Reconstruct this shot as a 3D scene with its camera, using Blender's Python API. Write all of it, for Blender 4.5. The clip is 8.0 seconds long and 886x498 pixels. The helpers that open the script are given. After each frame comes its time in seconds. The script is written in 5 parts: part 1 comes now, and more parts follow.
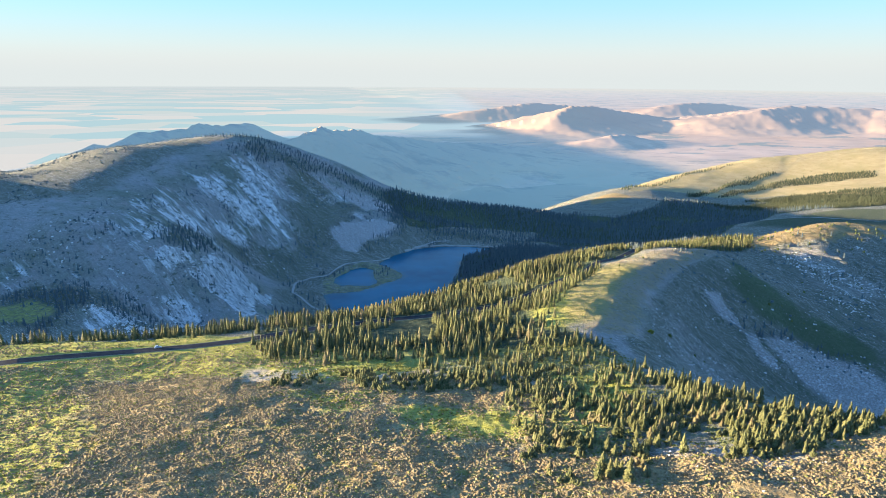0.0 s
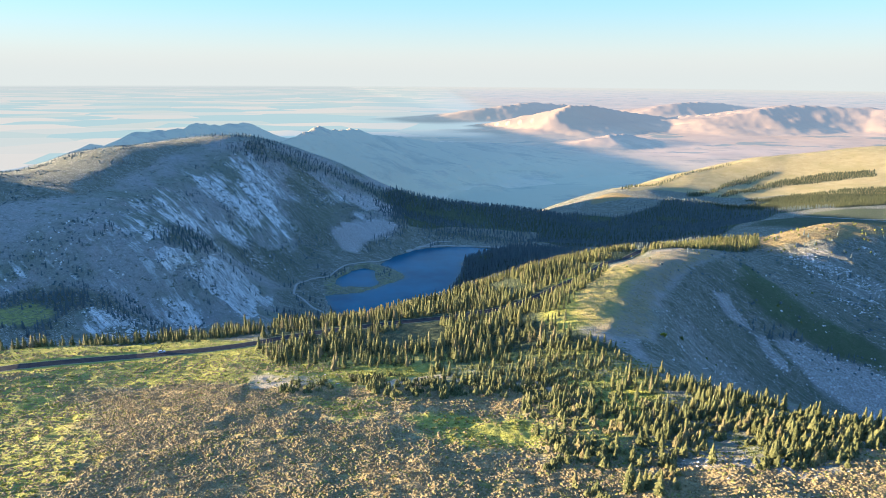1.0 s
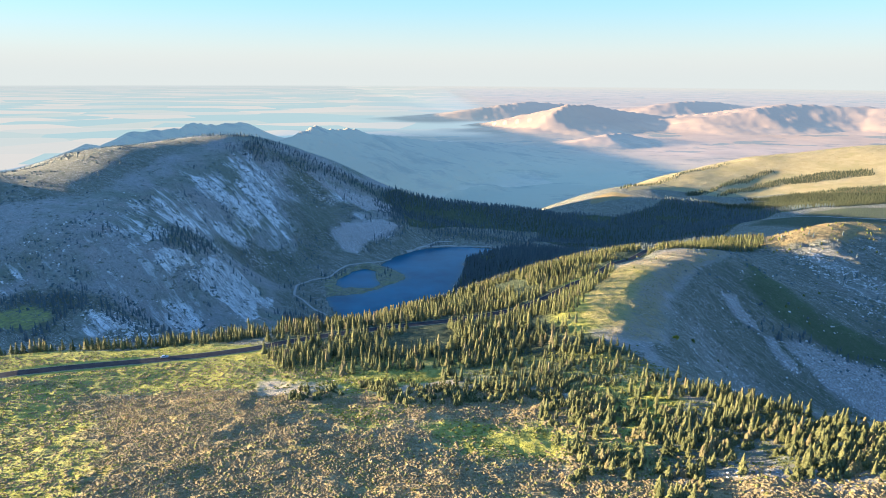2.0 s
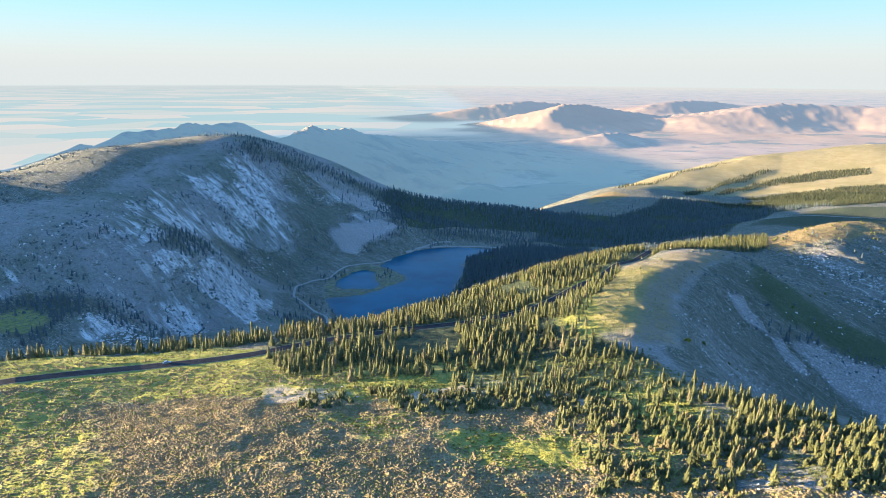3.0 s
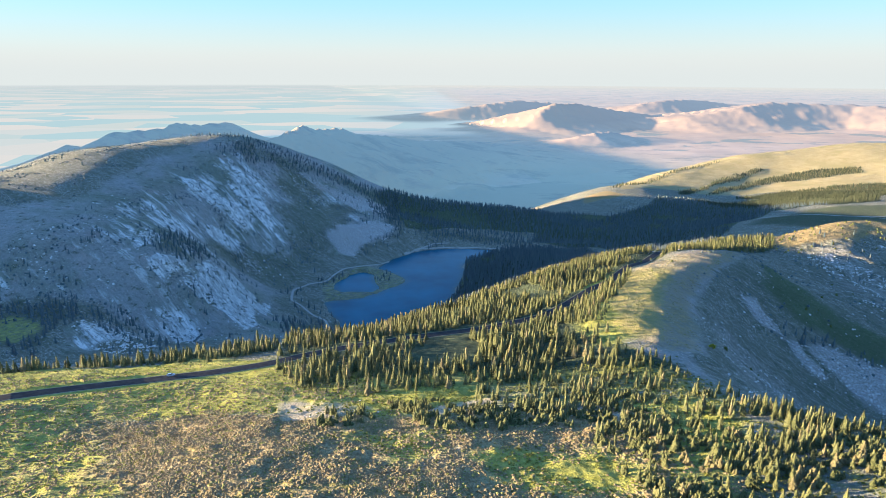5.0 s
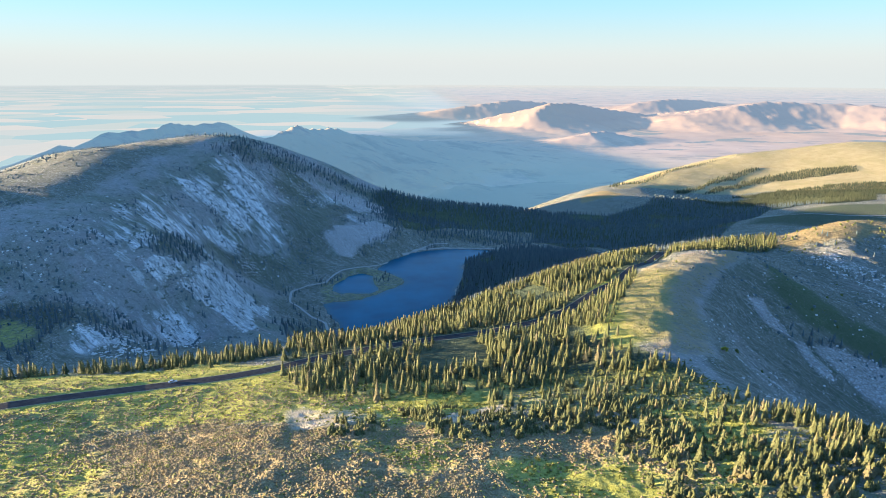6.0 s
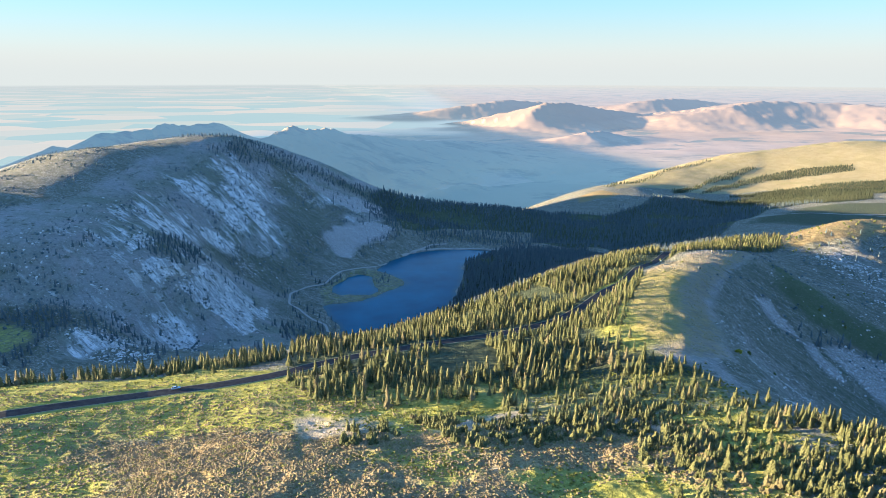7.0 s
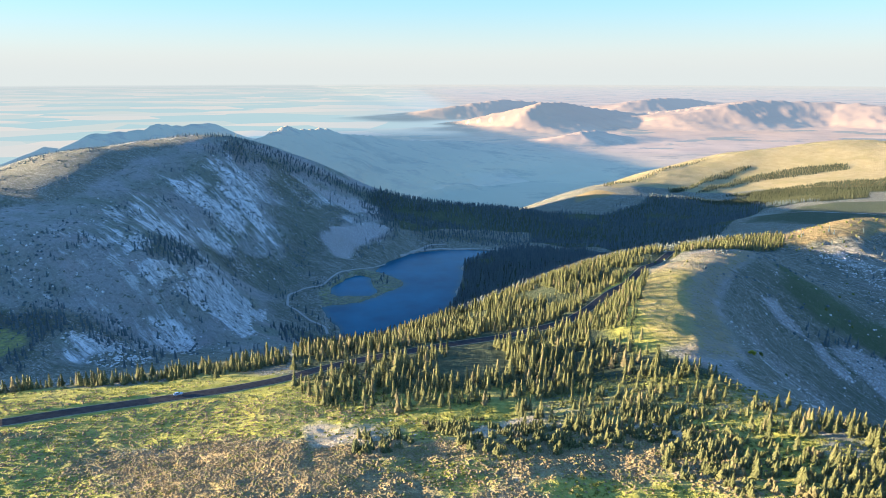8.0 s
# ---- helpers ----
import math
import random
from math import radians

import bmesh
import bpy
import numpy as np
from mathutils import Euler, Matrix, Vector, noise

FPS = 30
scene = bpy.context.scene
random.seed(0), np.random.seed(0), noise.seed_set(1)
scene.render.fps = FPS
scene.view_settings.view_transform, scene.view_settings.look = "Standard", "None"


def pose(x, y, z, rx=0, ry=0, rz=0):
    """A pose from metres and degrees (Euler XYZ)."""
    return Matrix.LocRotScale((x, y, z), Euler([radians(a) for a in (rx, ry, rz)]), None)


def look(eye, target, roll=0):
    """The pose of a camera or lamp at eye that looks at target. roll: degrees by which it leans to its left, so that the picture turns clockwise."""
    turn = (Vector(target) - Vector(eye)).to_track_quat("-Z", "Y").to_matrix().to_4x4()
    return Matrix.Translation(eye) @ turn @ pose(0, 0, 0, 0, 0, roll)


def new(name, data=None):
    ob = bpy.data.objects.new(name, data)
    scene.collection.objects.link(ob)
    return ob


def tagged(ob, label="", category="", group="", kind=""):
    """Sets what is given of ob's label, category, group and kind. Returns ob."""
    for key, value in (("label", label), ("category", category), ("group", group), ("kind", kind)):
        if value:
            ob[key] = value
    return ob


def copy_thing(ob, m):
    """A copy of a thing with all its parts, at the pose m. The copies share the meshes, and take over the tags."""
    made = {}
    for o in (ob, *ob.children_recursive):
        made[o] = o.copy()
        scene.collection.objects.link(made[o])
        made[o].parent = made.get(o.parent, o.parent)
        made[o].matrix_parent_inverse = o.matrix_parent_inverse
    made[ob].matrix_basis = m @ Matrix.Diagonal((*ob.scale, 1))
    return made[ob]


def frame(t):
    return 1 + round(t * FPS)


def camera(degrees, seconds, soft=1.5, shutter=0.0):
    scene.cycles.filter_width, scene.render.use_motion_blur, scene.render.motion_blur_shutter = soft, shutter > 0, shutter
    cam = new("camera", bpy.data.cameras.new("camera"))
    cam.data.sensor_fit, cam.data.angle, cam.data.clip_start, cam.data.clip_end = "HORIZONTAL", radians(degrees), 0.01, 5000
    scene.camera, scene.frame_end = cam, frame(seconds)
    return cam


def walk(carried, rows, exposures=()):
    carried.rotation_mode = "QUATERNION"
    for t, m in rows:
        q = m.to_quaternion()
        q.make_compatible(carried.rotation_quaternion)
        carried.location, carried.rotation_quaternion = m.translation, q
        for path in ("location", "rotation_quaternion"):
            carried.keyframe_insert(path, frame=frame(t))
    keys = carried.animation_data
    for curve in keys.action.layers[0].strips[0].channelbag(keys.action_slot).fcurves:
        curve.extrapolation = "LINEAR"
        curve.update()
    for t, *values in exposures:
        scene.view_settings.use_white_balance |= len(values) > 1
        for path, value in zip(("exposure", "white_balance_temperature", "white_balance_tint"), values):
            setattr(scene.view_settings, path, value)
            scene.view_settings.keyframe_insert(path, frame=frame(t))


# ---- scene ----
cam = camera(67.6, 8.0, soft=0.7)
METRES, EYE, TILT, LEAN, TURN = 100.0, 103.7, -9.3, -2.15, 0.0
ROWS = [
    (0.0, 0.0, 0.0, 0.0, -0.17, -5.35, 1.83),
    (0.5, -0.0409, 0.0452, 0.0053, -0.3, -5.38, 1.85),
    (1.0, -0.0815, 0.0907, 0.0102, -0.42, -5.4, 1.88),
    (1.5, -0.1227, 0.1364, 0.015, -0.57, -5.43, 1.93),
    (3.0, -0.2463, 0.274, 0.0292, -1.19, -5.5, 2.08),
    (3.5, -0.2874, 0.321, 0.034, -1.41, -5.52, 2.14),
    (4.0, -0.3288, 0.3679, 0.0386, -1.64, -5.53, 2.18),
    (4.5, -0.3701, 0.4153, 0.043, -1.89, -5.54, 2.24),
    (6.0, -0.4925, 0.5595, 0.0548, -2.68, -5.59, 2.44),
    (6.5, -0.5329, 0.6079, 0.0576, -2.94, -5.6, 2.52),
    (7.0, -0.5728, 0.6567, 0.0588, -3.14, -5.61, 2.58),
    (7.5, -0.6123, 0.7053, 0.0584, -3.36, -5.62, 2.64),
    (8.0, -0.6519, 0.7552, 0.0569, -3.69, -5.63, 2.75),
]
walk(cam, [(t, pose(0, 0, EYE, TILT, LEAN, TURN) @ pose(METRES * x, METRES * y, METRES * z, 90 + pitch, roll, yaw)) for t, x, y, z, yaw, pitch, roll in ROWS])

# ---- daylight: a low sun on the left, clear sky with haze along the horizon ----
SUN_AZ, SUN_EL = -86.0, 6.3        # degrees right of +y, and above level
EXPOSURE = 2.65
scene.view_settings.exposure = EXPOSURE
world = bpy.data.worlds.new("sky")
scene.world = world
world.use_nodes = True
wt = world.node_tree
wt.nodes.clear()
w_out, w_bg = wt.nodes.new("ShaderNodeOutputWorld"), wt.nodes.new("ShaderNodeBackground")
sky = wt.nodes.new("ShaderNodeTexSky")
sky.sky_type, sky.sun_disc = "NISHITA", False
sky.sun_elevation, sky.sun_rotation = radians(SUN_EL), radians(SUN_AZ % 360)
sky.altitude, sky.air_density, sky.dust_density, sky.ozone_density = 1500, 1.0, 0.3, 3.0
SKY_STRENGTH = 0.058
w_bg.inputs["Strength"].default_value = SKY_STRENGTH


def sky_band(below, colour, top, bottom, most):
    """Mixes in the colour that the haze gives the sky between two heights (sines of the elevation)."""
    grade, mix = wt.nodes.new("ShaderNodeMapRange"), wt.nodes.new("ShaderNodeMix")
    grade.interpolation_type, mix.data_type = "SMOOTHSTEP", "RGBA"
    for key, value in (("From Min", top), ("From Max", bottom), ("To Min", 0.0), ("To Max", most)):
        grade.inputs[key].default_value = value
    mix.inputs["B"].default_value = (*colour, 1)
    wt.links.new(w_sep.outputs["Z"], grade.inputs["Value"])
    wt.links.new(grade.outputs[0], mix.inputs["Factor"])
    wt.links.new(below, mix.inputs["A"])
    return mix.outputs["Result"]


w_co, w_sep = wt.nodes.new("ShaderNodeTexCoord"), wt.nodes.new("ShaderNodeSeparateXYZ")
wt.links.new(w_co.outputs["Generated"], w_sep.inputs[0])
w_tint = wt.nodes.new("ShaderNodeMix")
w_tint.data_type, w_tint.blend_type = "RGBA", "MULTIPLY"
w_tint.inputs["Factor"].default_value = 1.0
w_tint.inputs["B"].default_value = (1.75, 1.95, 2.1, 1)
wt.links.new(sky.outputs[0], w_tint.inputs["A"])
HAZE, HORIZON = (2.35, 2.38, 2.28), (2.12, 2.27, 2.25)
w_col = sky_band(w_tint.outputs["Result"], (1.15, 2.05, 2.32), 0.34, 0.11, 0.85)
w_col = sky_band(w_col, HAZE, 0.115, 0.0, 0.96)
w_col = sky_band(w_col, HORIZON, 0.045, -0.004, 1.0)
wt.links.new(w_col, w_bg.inputs["Color"])
wt.links.new(w_bg.outputs[0], w_out.inputs[0])

sun_lamp = bpy.data.lights.new("sun", "SUN")
sun_lamp.energy, sun_lamp.angle, sun_lamp.color = 5.0, radians(0.55), (1.0, 0.79, 0.5)
sun_way = Vector((math.sin(radians(SUN_AZ)) * math.cos(radians(SUN_EL)), math.cos(radians(SUN_AZ)) * math.cos(radians(SUN_EL)), math.sin(radians(SUN_EL))))
sun_ob = new("sun", sun_lamp)
sun_ob.matrix_basis = look(sun_way * 900, (0, 0, 0))

# ---- materials ----
def material(name, rough=0.9, metal=0.0, spec=0.2):
    m = bpy.data.materials.new(name)
    m.use_nodes = True
    b = m.node_tree.nodes["Principled BSDF"]
    b.inputs["Roughness"].default_value, b.inputs["Metallic"].default_value = rough, metal
    b.inputs["Specular IOR Level"].default_value = spec
    return m, m.node_tree, b


def node(nt, kind, **values):
    n = nt.nodes.new(kind)
    for key, value in values.items():
        n.inputs[key.replace("_", " ")].default_value = value
    return n


def noise_of(nt, vec, scale, detail=4.0, rough=0.6):
    n = node(nt, "ShaderNodeTexNoise", Scale=scale, Detail=detail, Roughness=rough)
    nt.links.new(vec, n.inputs["Vector"])
    return n.outputs["Fac"]


def stretch(nt, vec, lo, hi, to_lo=0.0, to_hi=1.0):
    n = node(nt, "ShaderNodeMapRange", From_Min=lo, From_Max=hi, To_Min=to_lo, To_Max=to_hi)
    nt.links.new(vec, n.inputs["Value"])
    return n.outputs[0]


def arith(nt, op, a, b):
    n = nt.nodes.new("ShaderNodeMath")
    n.operation = op
    for socket, value in zip(n.inputs, (a, b)):
        if isinstance(value, (int, float)):
            socket.default_value = value
        else:
            nt.links.new(value, socket)
    return n.outputs[0]


def blend(nt, fac, a, b):
    n = nt.nodes.new("ShaderNodeMix")
    n.data_type = "RGBA"
    for key, value in (("Factor", fac), ("A", a), ("B", b)):
        if isinstance(value, (int, float)):
            n.inputs[key].default_value = value
        elif isinstance(value, tuple):
            n.inputs[key].default_value = (*value, 1)
        else:
            nt.links.new(value, n.inputs[key])
    return n.outputs["Result"]


def bump(nt, bsdf, height, strength, distance):
    n = node(nt, "ShaderNodeBump", Strength=strength, Distance=distance)
    nt.links.new(height, n.inputs["Height"])
    nt.links.new(n.outputs[0], bsdf.inputs["Normal"])


def attribute(nt, name, out="Fac"):
    n = nt.nodes.new("ShaderNodeAttribute")
    n.attribute_name = name
    return n.outputs[out]


def ground_material():
    m, nt, b = material("ground", 0.95, 0, 0.1)
    co = nt.nodes.new("ShaderNodeNewGeometry").outputs["Position"]
    fall = node(nt, "ShaderNodeMapping", Rotation=(0, 0, radians(40)))
    lean = node(nt, "ShaderNodeMapping", Scale=(0.2, 1.0, 0.25))
    nt.links.new(co, fall.inputs["Vector"])
    nt.links.new(fall.outputs[0], lean.inputs["Vector"])
    run = lean.outputs[0]
    fine, mid, wide = noise_of(nt, co, 1.1, 5, 0.7), noise_of(nt, co, 0.22, 5, 0.65), noise_of(nt, co, 0.035, 4)
    huge = noise_of(nt, co, 0.009, 4)
    streak, streak_fine = noise_of(nt, run, 0.09, 6, 0.65), noise_of(nt, run, 0.42, 5, 0.7)
    # turf of the steep slopes, brown-grey with greener hollows and loose stones
    grit, spots = noise_of(nt, co, 0.62, 4, 0.75), noise_of(nt, co, 0.11, 5, 0.7)
    turf = blend(nt, stretch(nt, mid, 0.3, 0.7), (0.22, 0.205, 0.188), (0.385, 0.362, 0.335))
    turf = blend(nt, stretch(nt, huge, 0.44, 0.62, 0, 0.85), turf, (0.185, 0.20, 0.145))
    turf = blend(nt, stretch(nt, wide, 0.56, 0.68, 0, 0.7), turf, (0.36, 0.30, 0.275))
    turf = blend(nt, stretch(nt, spots, 0.57, 0.63, 0, 0.75), turf, (0.075, 0.09, 0.055))
    turf = blend(nt, stretch(nt, streak_fine, 0.44, 0.34, 0, 0.6), turf, (0.15, 0.145, 0.12))
    turf = blend(nt, stretch(nt, grit, 0.58, 0.66, 0, 0.75), turf, (0.60, 0.57, 0.54))
    # bare rock in slanting bands
    rock = blend(nt, stretch(nt, streak_fine, 0.32, 0.66), (0.30, 0.285, 0.265), (0.72, 0.69, 0.67))
    bands = arith(nt, "ADD", arith(nt, "MULTIPLY", streak, 0.5), arith(nt, "MULTIPLY", streak_fine, 0.5))
    rock = blend(nt, stretch(nt, bands, 0.47, 0.54), rock, (0.84, 0.805, 0.785))
    rock = blend(nt, stretch(nt, grit, 0.44, 0.36, 0, 0.75), rock, (0.15, 0.145, 0.135))
    rock = blend(nt, stretch(nt, spots, 0.55, 0.61, 0, 0.85), rock, (0.07, 0.085, 0.05))
    edge = lambda name, lo, hi, grain: stretch(nt, arith(nt, "ADD", attribute(nt, name), arith(nt, "MULTIPLY", arith(nt, "SUBTRACT", grain, 0.5), 0.9)), lo, hi)
    col = blend(nt, edge("rock", 0.42, 0.62, streak), turf, rock)
    heath = blend(nt, stretch(nt, mid, 0.32, 0.68), (0.098, 0.103, 0.075), (0.23, 0.22, 0.168))
    heath = blend(nt, stretch(nt, streak_fine, 0.54, 0.66, 0, 0.7), heath, (0.38, 0.36, 0.32))
    heath = blend(nt, arith(nt, "MULTIPLY", stretch(nt, grit, 0.54, 0.62, 0, 0.8), stretch(nt, streak, 0.40, 0.55)), heath, (0.62, 0.585, 0.55))
    heath = blend(nt, stretch(nt, spots, 0.56, 0.64, 0, 0.7), heath, (0.075, 0.088, 0.055))
    col = blend(nt, edge("heath", 0.35, 0.65, streak), col, heath)
    scree = blend(nt, stretch(nt, grit, 0.36, 0.62), (0.22, 0.19, 0.175), (0.70, 0.62, 0.59))
    scree = blend(nt, stretch(nt, streak_fine, 0.55, 0.7, 0, 0.5), scree, (0.17, 0.16, 0.14))
    col = blend(nt, edge("scree", 0.35, 0.8, streak_fine), col, scree)
    herb = blend(nt, stretch(nt, mid, 0.3, 0.7), (0.075, 0.098, 0.05), (0.13, 0.155, 0.085))
    col = blend(nt, edge("herb", 0.35, 0.7, mid), col, blend(nt, stretch(nt, grit, 0.60, 0.66, 0, 0.5), herb, (0.40, 0.38, 0.34)))
    # forest floor; mixed in too as shade among near firs and over the clearing
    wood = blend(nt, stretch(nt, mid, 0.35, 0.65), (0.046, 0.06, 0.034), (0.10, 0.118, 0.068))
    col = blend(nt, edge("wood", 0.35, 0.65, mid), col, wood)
    green = blend(nt, stretch(nt, mid, 0.3, 0.7), (0.215, 0.21, 0.036), (0.43, 0.405, 0.115))
    green = blend(nt, stretch(nt, wide, 0.5, 0.72, 0, 0.7), green, (0.38, 0.33, 0.14))
    green = blend(nt, stretch(nt, fine, 0.48, 0.68, 0, 0.55), green, (0.12, 0.16, 0.04))
    green = blend(nt, stretch(nt, noise_of(nt, co, 0.12, 5, 0.7), 0.52, 0.62, 0, 0.4), green, (0.12, 0.14, 0.04))
    col = blend(nt, edge("green", 0.3, 0.75, mid), col, green)
    dry = blend(nt, stretch(nt, mid, 0.3, 0.7), (0.225, 0.163, 0.08), (0.36, 0.277, 0.15))
    dry = blend(nt, stretch(nt, wide, 0.5, 0.7, 0, 0.6), dry, (0.215, 0.185, 0.09))
    col = blend(nt, edge("dry", 0.3, 0.75, mid), col, dry)
    straw = blend(nt, stretch(nt, wide, 0.3, 0.7), (0.31, 0.25, 0.13), (0.40, 0.33, 0.195))
    straw = blend(nt, stretch(nt, huge, 0.48, 0.62, 0, 0.7), straw, (0.28, 0.24, 0.12))
    straw = blend(nt, stretch(nt, spots, 0.6, 0.66, 0, 0.6), straw, (0.15, 0.145, 0.07))
    col = blend(nt, edge("straw", 0.3, 0.7, mid), col, straw)
    sage = blend(nt, stretch(nt, fine, 0.35, 0.65), (0.25, 0.178, 0.085), (0.47, 0.355, 0.19))
    sage = blend(nt, stretch(nt, wide, 0.5, 0.62, 0, 0.8), sage, (0.175, 0.165, 0.04))
    col = blend(nt, edge("sage", 0.3, 0.7, mid), col, sage)
    bare = blend(nt, stretch(nt, fine, 0.3, 0.7), (0.32, 0.26, 0.18), (0.54, 0.46, 0.35))
    col = blend(nt, edge("bare", 0.4, 0.8, mid), col, bare)
    nt.links.new(col, b.inputs["Base Color"])
    h = arith(nt, "ADD", arith(nt, "MULTIPLY", mid, 1.6), arith(nt, "MULTIPLY", fine, 0.6))
    crag = arith(nt, "MULTIPLY", arith(nt, "ADD", streak_fine, arith(nt, "MULTIPLY", streak, 1.5)), arith(nt, "ADD", arith(nt, "MULTIPLY", attribute(nt, "rock"), 5.0), arith(nt, "MULTIPLY", attribute(nt, "scree"), 3.0)))
    h = arith(nt, "MULTIPLY", h, arith(nt, "SUBTRACT", 1.0, arith(nt, "MULTIPLY", attribute(nt, "green"), 0.3)))
    tops = node(nt, "ShaderNodeTexVoronoi", Scale=0.7)
    nt.links.new(co, tops.inputs["Vector"])
    h = arith(nt, "ADD", h, arith(nt, "MULTIPLY", arith(nt, "SUBTRACT", 1.0, tops.outputs["Distance"]), arith(nt, "MULTIPLY", attribute(nt, "sage"), 0.7)))
    bump(nt, b, arith(nt, "ADD", h, crag), 0.9, 1.6)
    return m


def speckled(name, dark, light, scale, rough=0.9, relief=0.0, per="Random Per Island", tint=None, share=0.1):
    """A plain natural surface with grain, and a shade of its own for each piece."""
    m, nt, b = material(name, rough)
    geo = nt.nodes.new("ShaderNodeNewGeometry")
    n = noise_of(nt, geo.outputs["Position"], scale, 4, 0.65)
    own = attribute(nt, "own") if per == "own" else geo.outputs["Random Per Island"] if per != "object" else nt.nodes.new("ShaderNodeObjectInfo").outputs["Random"]
    f = arith(nt, "ADD", arith(nt, "MULTIPLY", stretch(nt, n, 0.3, 0.7), 0.6), arith(nt, "MULTIPLY", own, 0.4))
    col = blend(nt, f, dark, light)
    if tint:
        col = blend(nt, stretch(nt, own, 1 - share, 1.03 - share, 0, 0.75), col, tint)
    nt.links.new(col, b.inputs["Base Color"])
    if relief:
        bump(nt, b, n, 0.6, relief)
    return m


def foliage(name, dark, light, per, tint=None, share=0.1):
    m = speckled(name, dark, light, 1.5, 0.75, 0, per, tint, share)
    nt = m.node_tree
    b = nt.nodes["Principled BSDF"]
    b.inputs["Specular IOR Level"].default_value = 0.15
    glow = nt.nodes.new("ShaderNodeBsdfTranslucent")
    mix = nt.nodes.new("ShaderNodeMixShader")
    mix.inputs[0].default_value = 0.2
    col = b.inputs["Base Color"].links[0].from_socket
    nt.links.new(col, glow.inputs["Color"])
    nt.links.new(b.outputs[0], mix.inputs[1])
    nt.links.new(glow.outputs[0], mix.inputs[2])
    nt.links.new(mix.outputs[0], nt.nodes["Material Output"].inputs[0])
    return m


GROUND = ground_material()
NEEDLES = foliage("conifer needles", (0.024, 0.038, 0.014), (0.245, 0.238, 0.10), "object", (0.21, 0.17, 0.09))
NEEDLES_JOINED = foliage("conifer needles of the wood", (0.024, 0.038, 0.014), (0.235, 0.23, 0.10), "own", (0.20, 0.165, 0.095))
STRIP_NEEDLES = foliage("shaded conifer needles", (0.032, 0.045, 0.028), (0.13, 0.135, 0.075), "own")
# the blue of the air before far trees is mixed into these colours
HAZY_NEEDLES = foliage("conifer needles paled by haze", (0.07, 0.098, 0.112), (0.175, 0.21, 0.21), "own")
BARK = speckled("conifer bark", (0.09, 0.07, 0.055), (0.24, 0.20, 0.17), 3.0, 0.95)
SAGE = foliage("sagebrush", (0.195, 0.15, 0.08), (0.40, 0.31, 0.175), "own", (0.20, 0.21, 0.055), 0.16)
STONE = speckled("weathered stone", (0.36, 0.34, 0.32), (0.80, 0.765, 0.73), 0.35, 0.9, 0.3)
QUARTZ = speckled("pale quartz rock", (0.38, 0.355, 0.33), (0.66, 0.63, 0.60), 0.9, 0.8, 0.15)


def asphalt():
    m, nt, b = material("asphalt", 0.95, 0, 0.08)
    co = nt.nodes.new("ShaderNodeNewGeometry").outputs["Position"]
    col = blend(nt, stretch(nt, noise_of(nt, co, 0.3, 4), 0.35, 0.65), (0.034, 0.034, 0.038), (0.060, 0.058, 0.060))
    nt.links.new(col, b.inputs["Base Color"])
    bump(nt, b, noise_of(nt, co, 14, 3), 0.2, 0.02)
    return m


ASPHALT = asphalt()
GRAVEL = speckled("gravel", (0.16, 0.15, 0.09), (0.31, 0.28, 0.18), 2.0, 0.95, 0.03)
TRACK = speckled("gravel track", (0.26, 0.24, 0.21), (0.44, 0.41, 0.37), 0.6, 0.95, 0.03)


def water():
    m, nt, b = material("lake water", 0.12, 0, 0.07)
    co = nt.nodes.new("ShaderNodeNewGeometry").outputs["Position"]
    deep = blend(nt, stretch(nt, noise_of(nt, co, 0.012, 3), 0.35, 0.65), (0.001, 0.068, 0.122), (0.002, 0.112, 0.188))
    shoal = attribute(nt, "shoal")
    nt.links.new(blend(nt, shoal, deep, (0.05, 0.10, 0.09)), b.inputs["Base Color"])
    b.inputs["IOR"].default_value = 1.33
    squash = node(nt, "ShaderNodeMapping", Scale=(1.0, 0.35, 1.0))
    nt.links.new(co, squash.inputs["Vector"])
    bump(nt, b, noise_of(nt, squash.outputs[0], 0.7, 4, 0.6), 0.35, 0.5)
    return m


WATER = water()


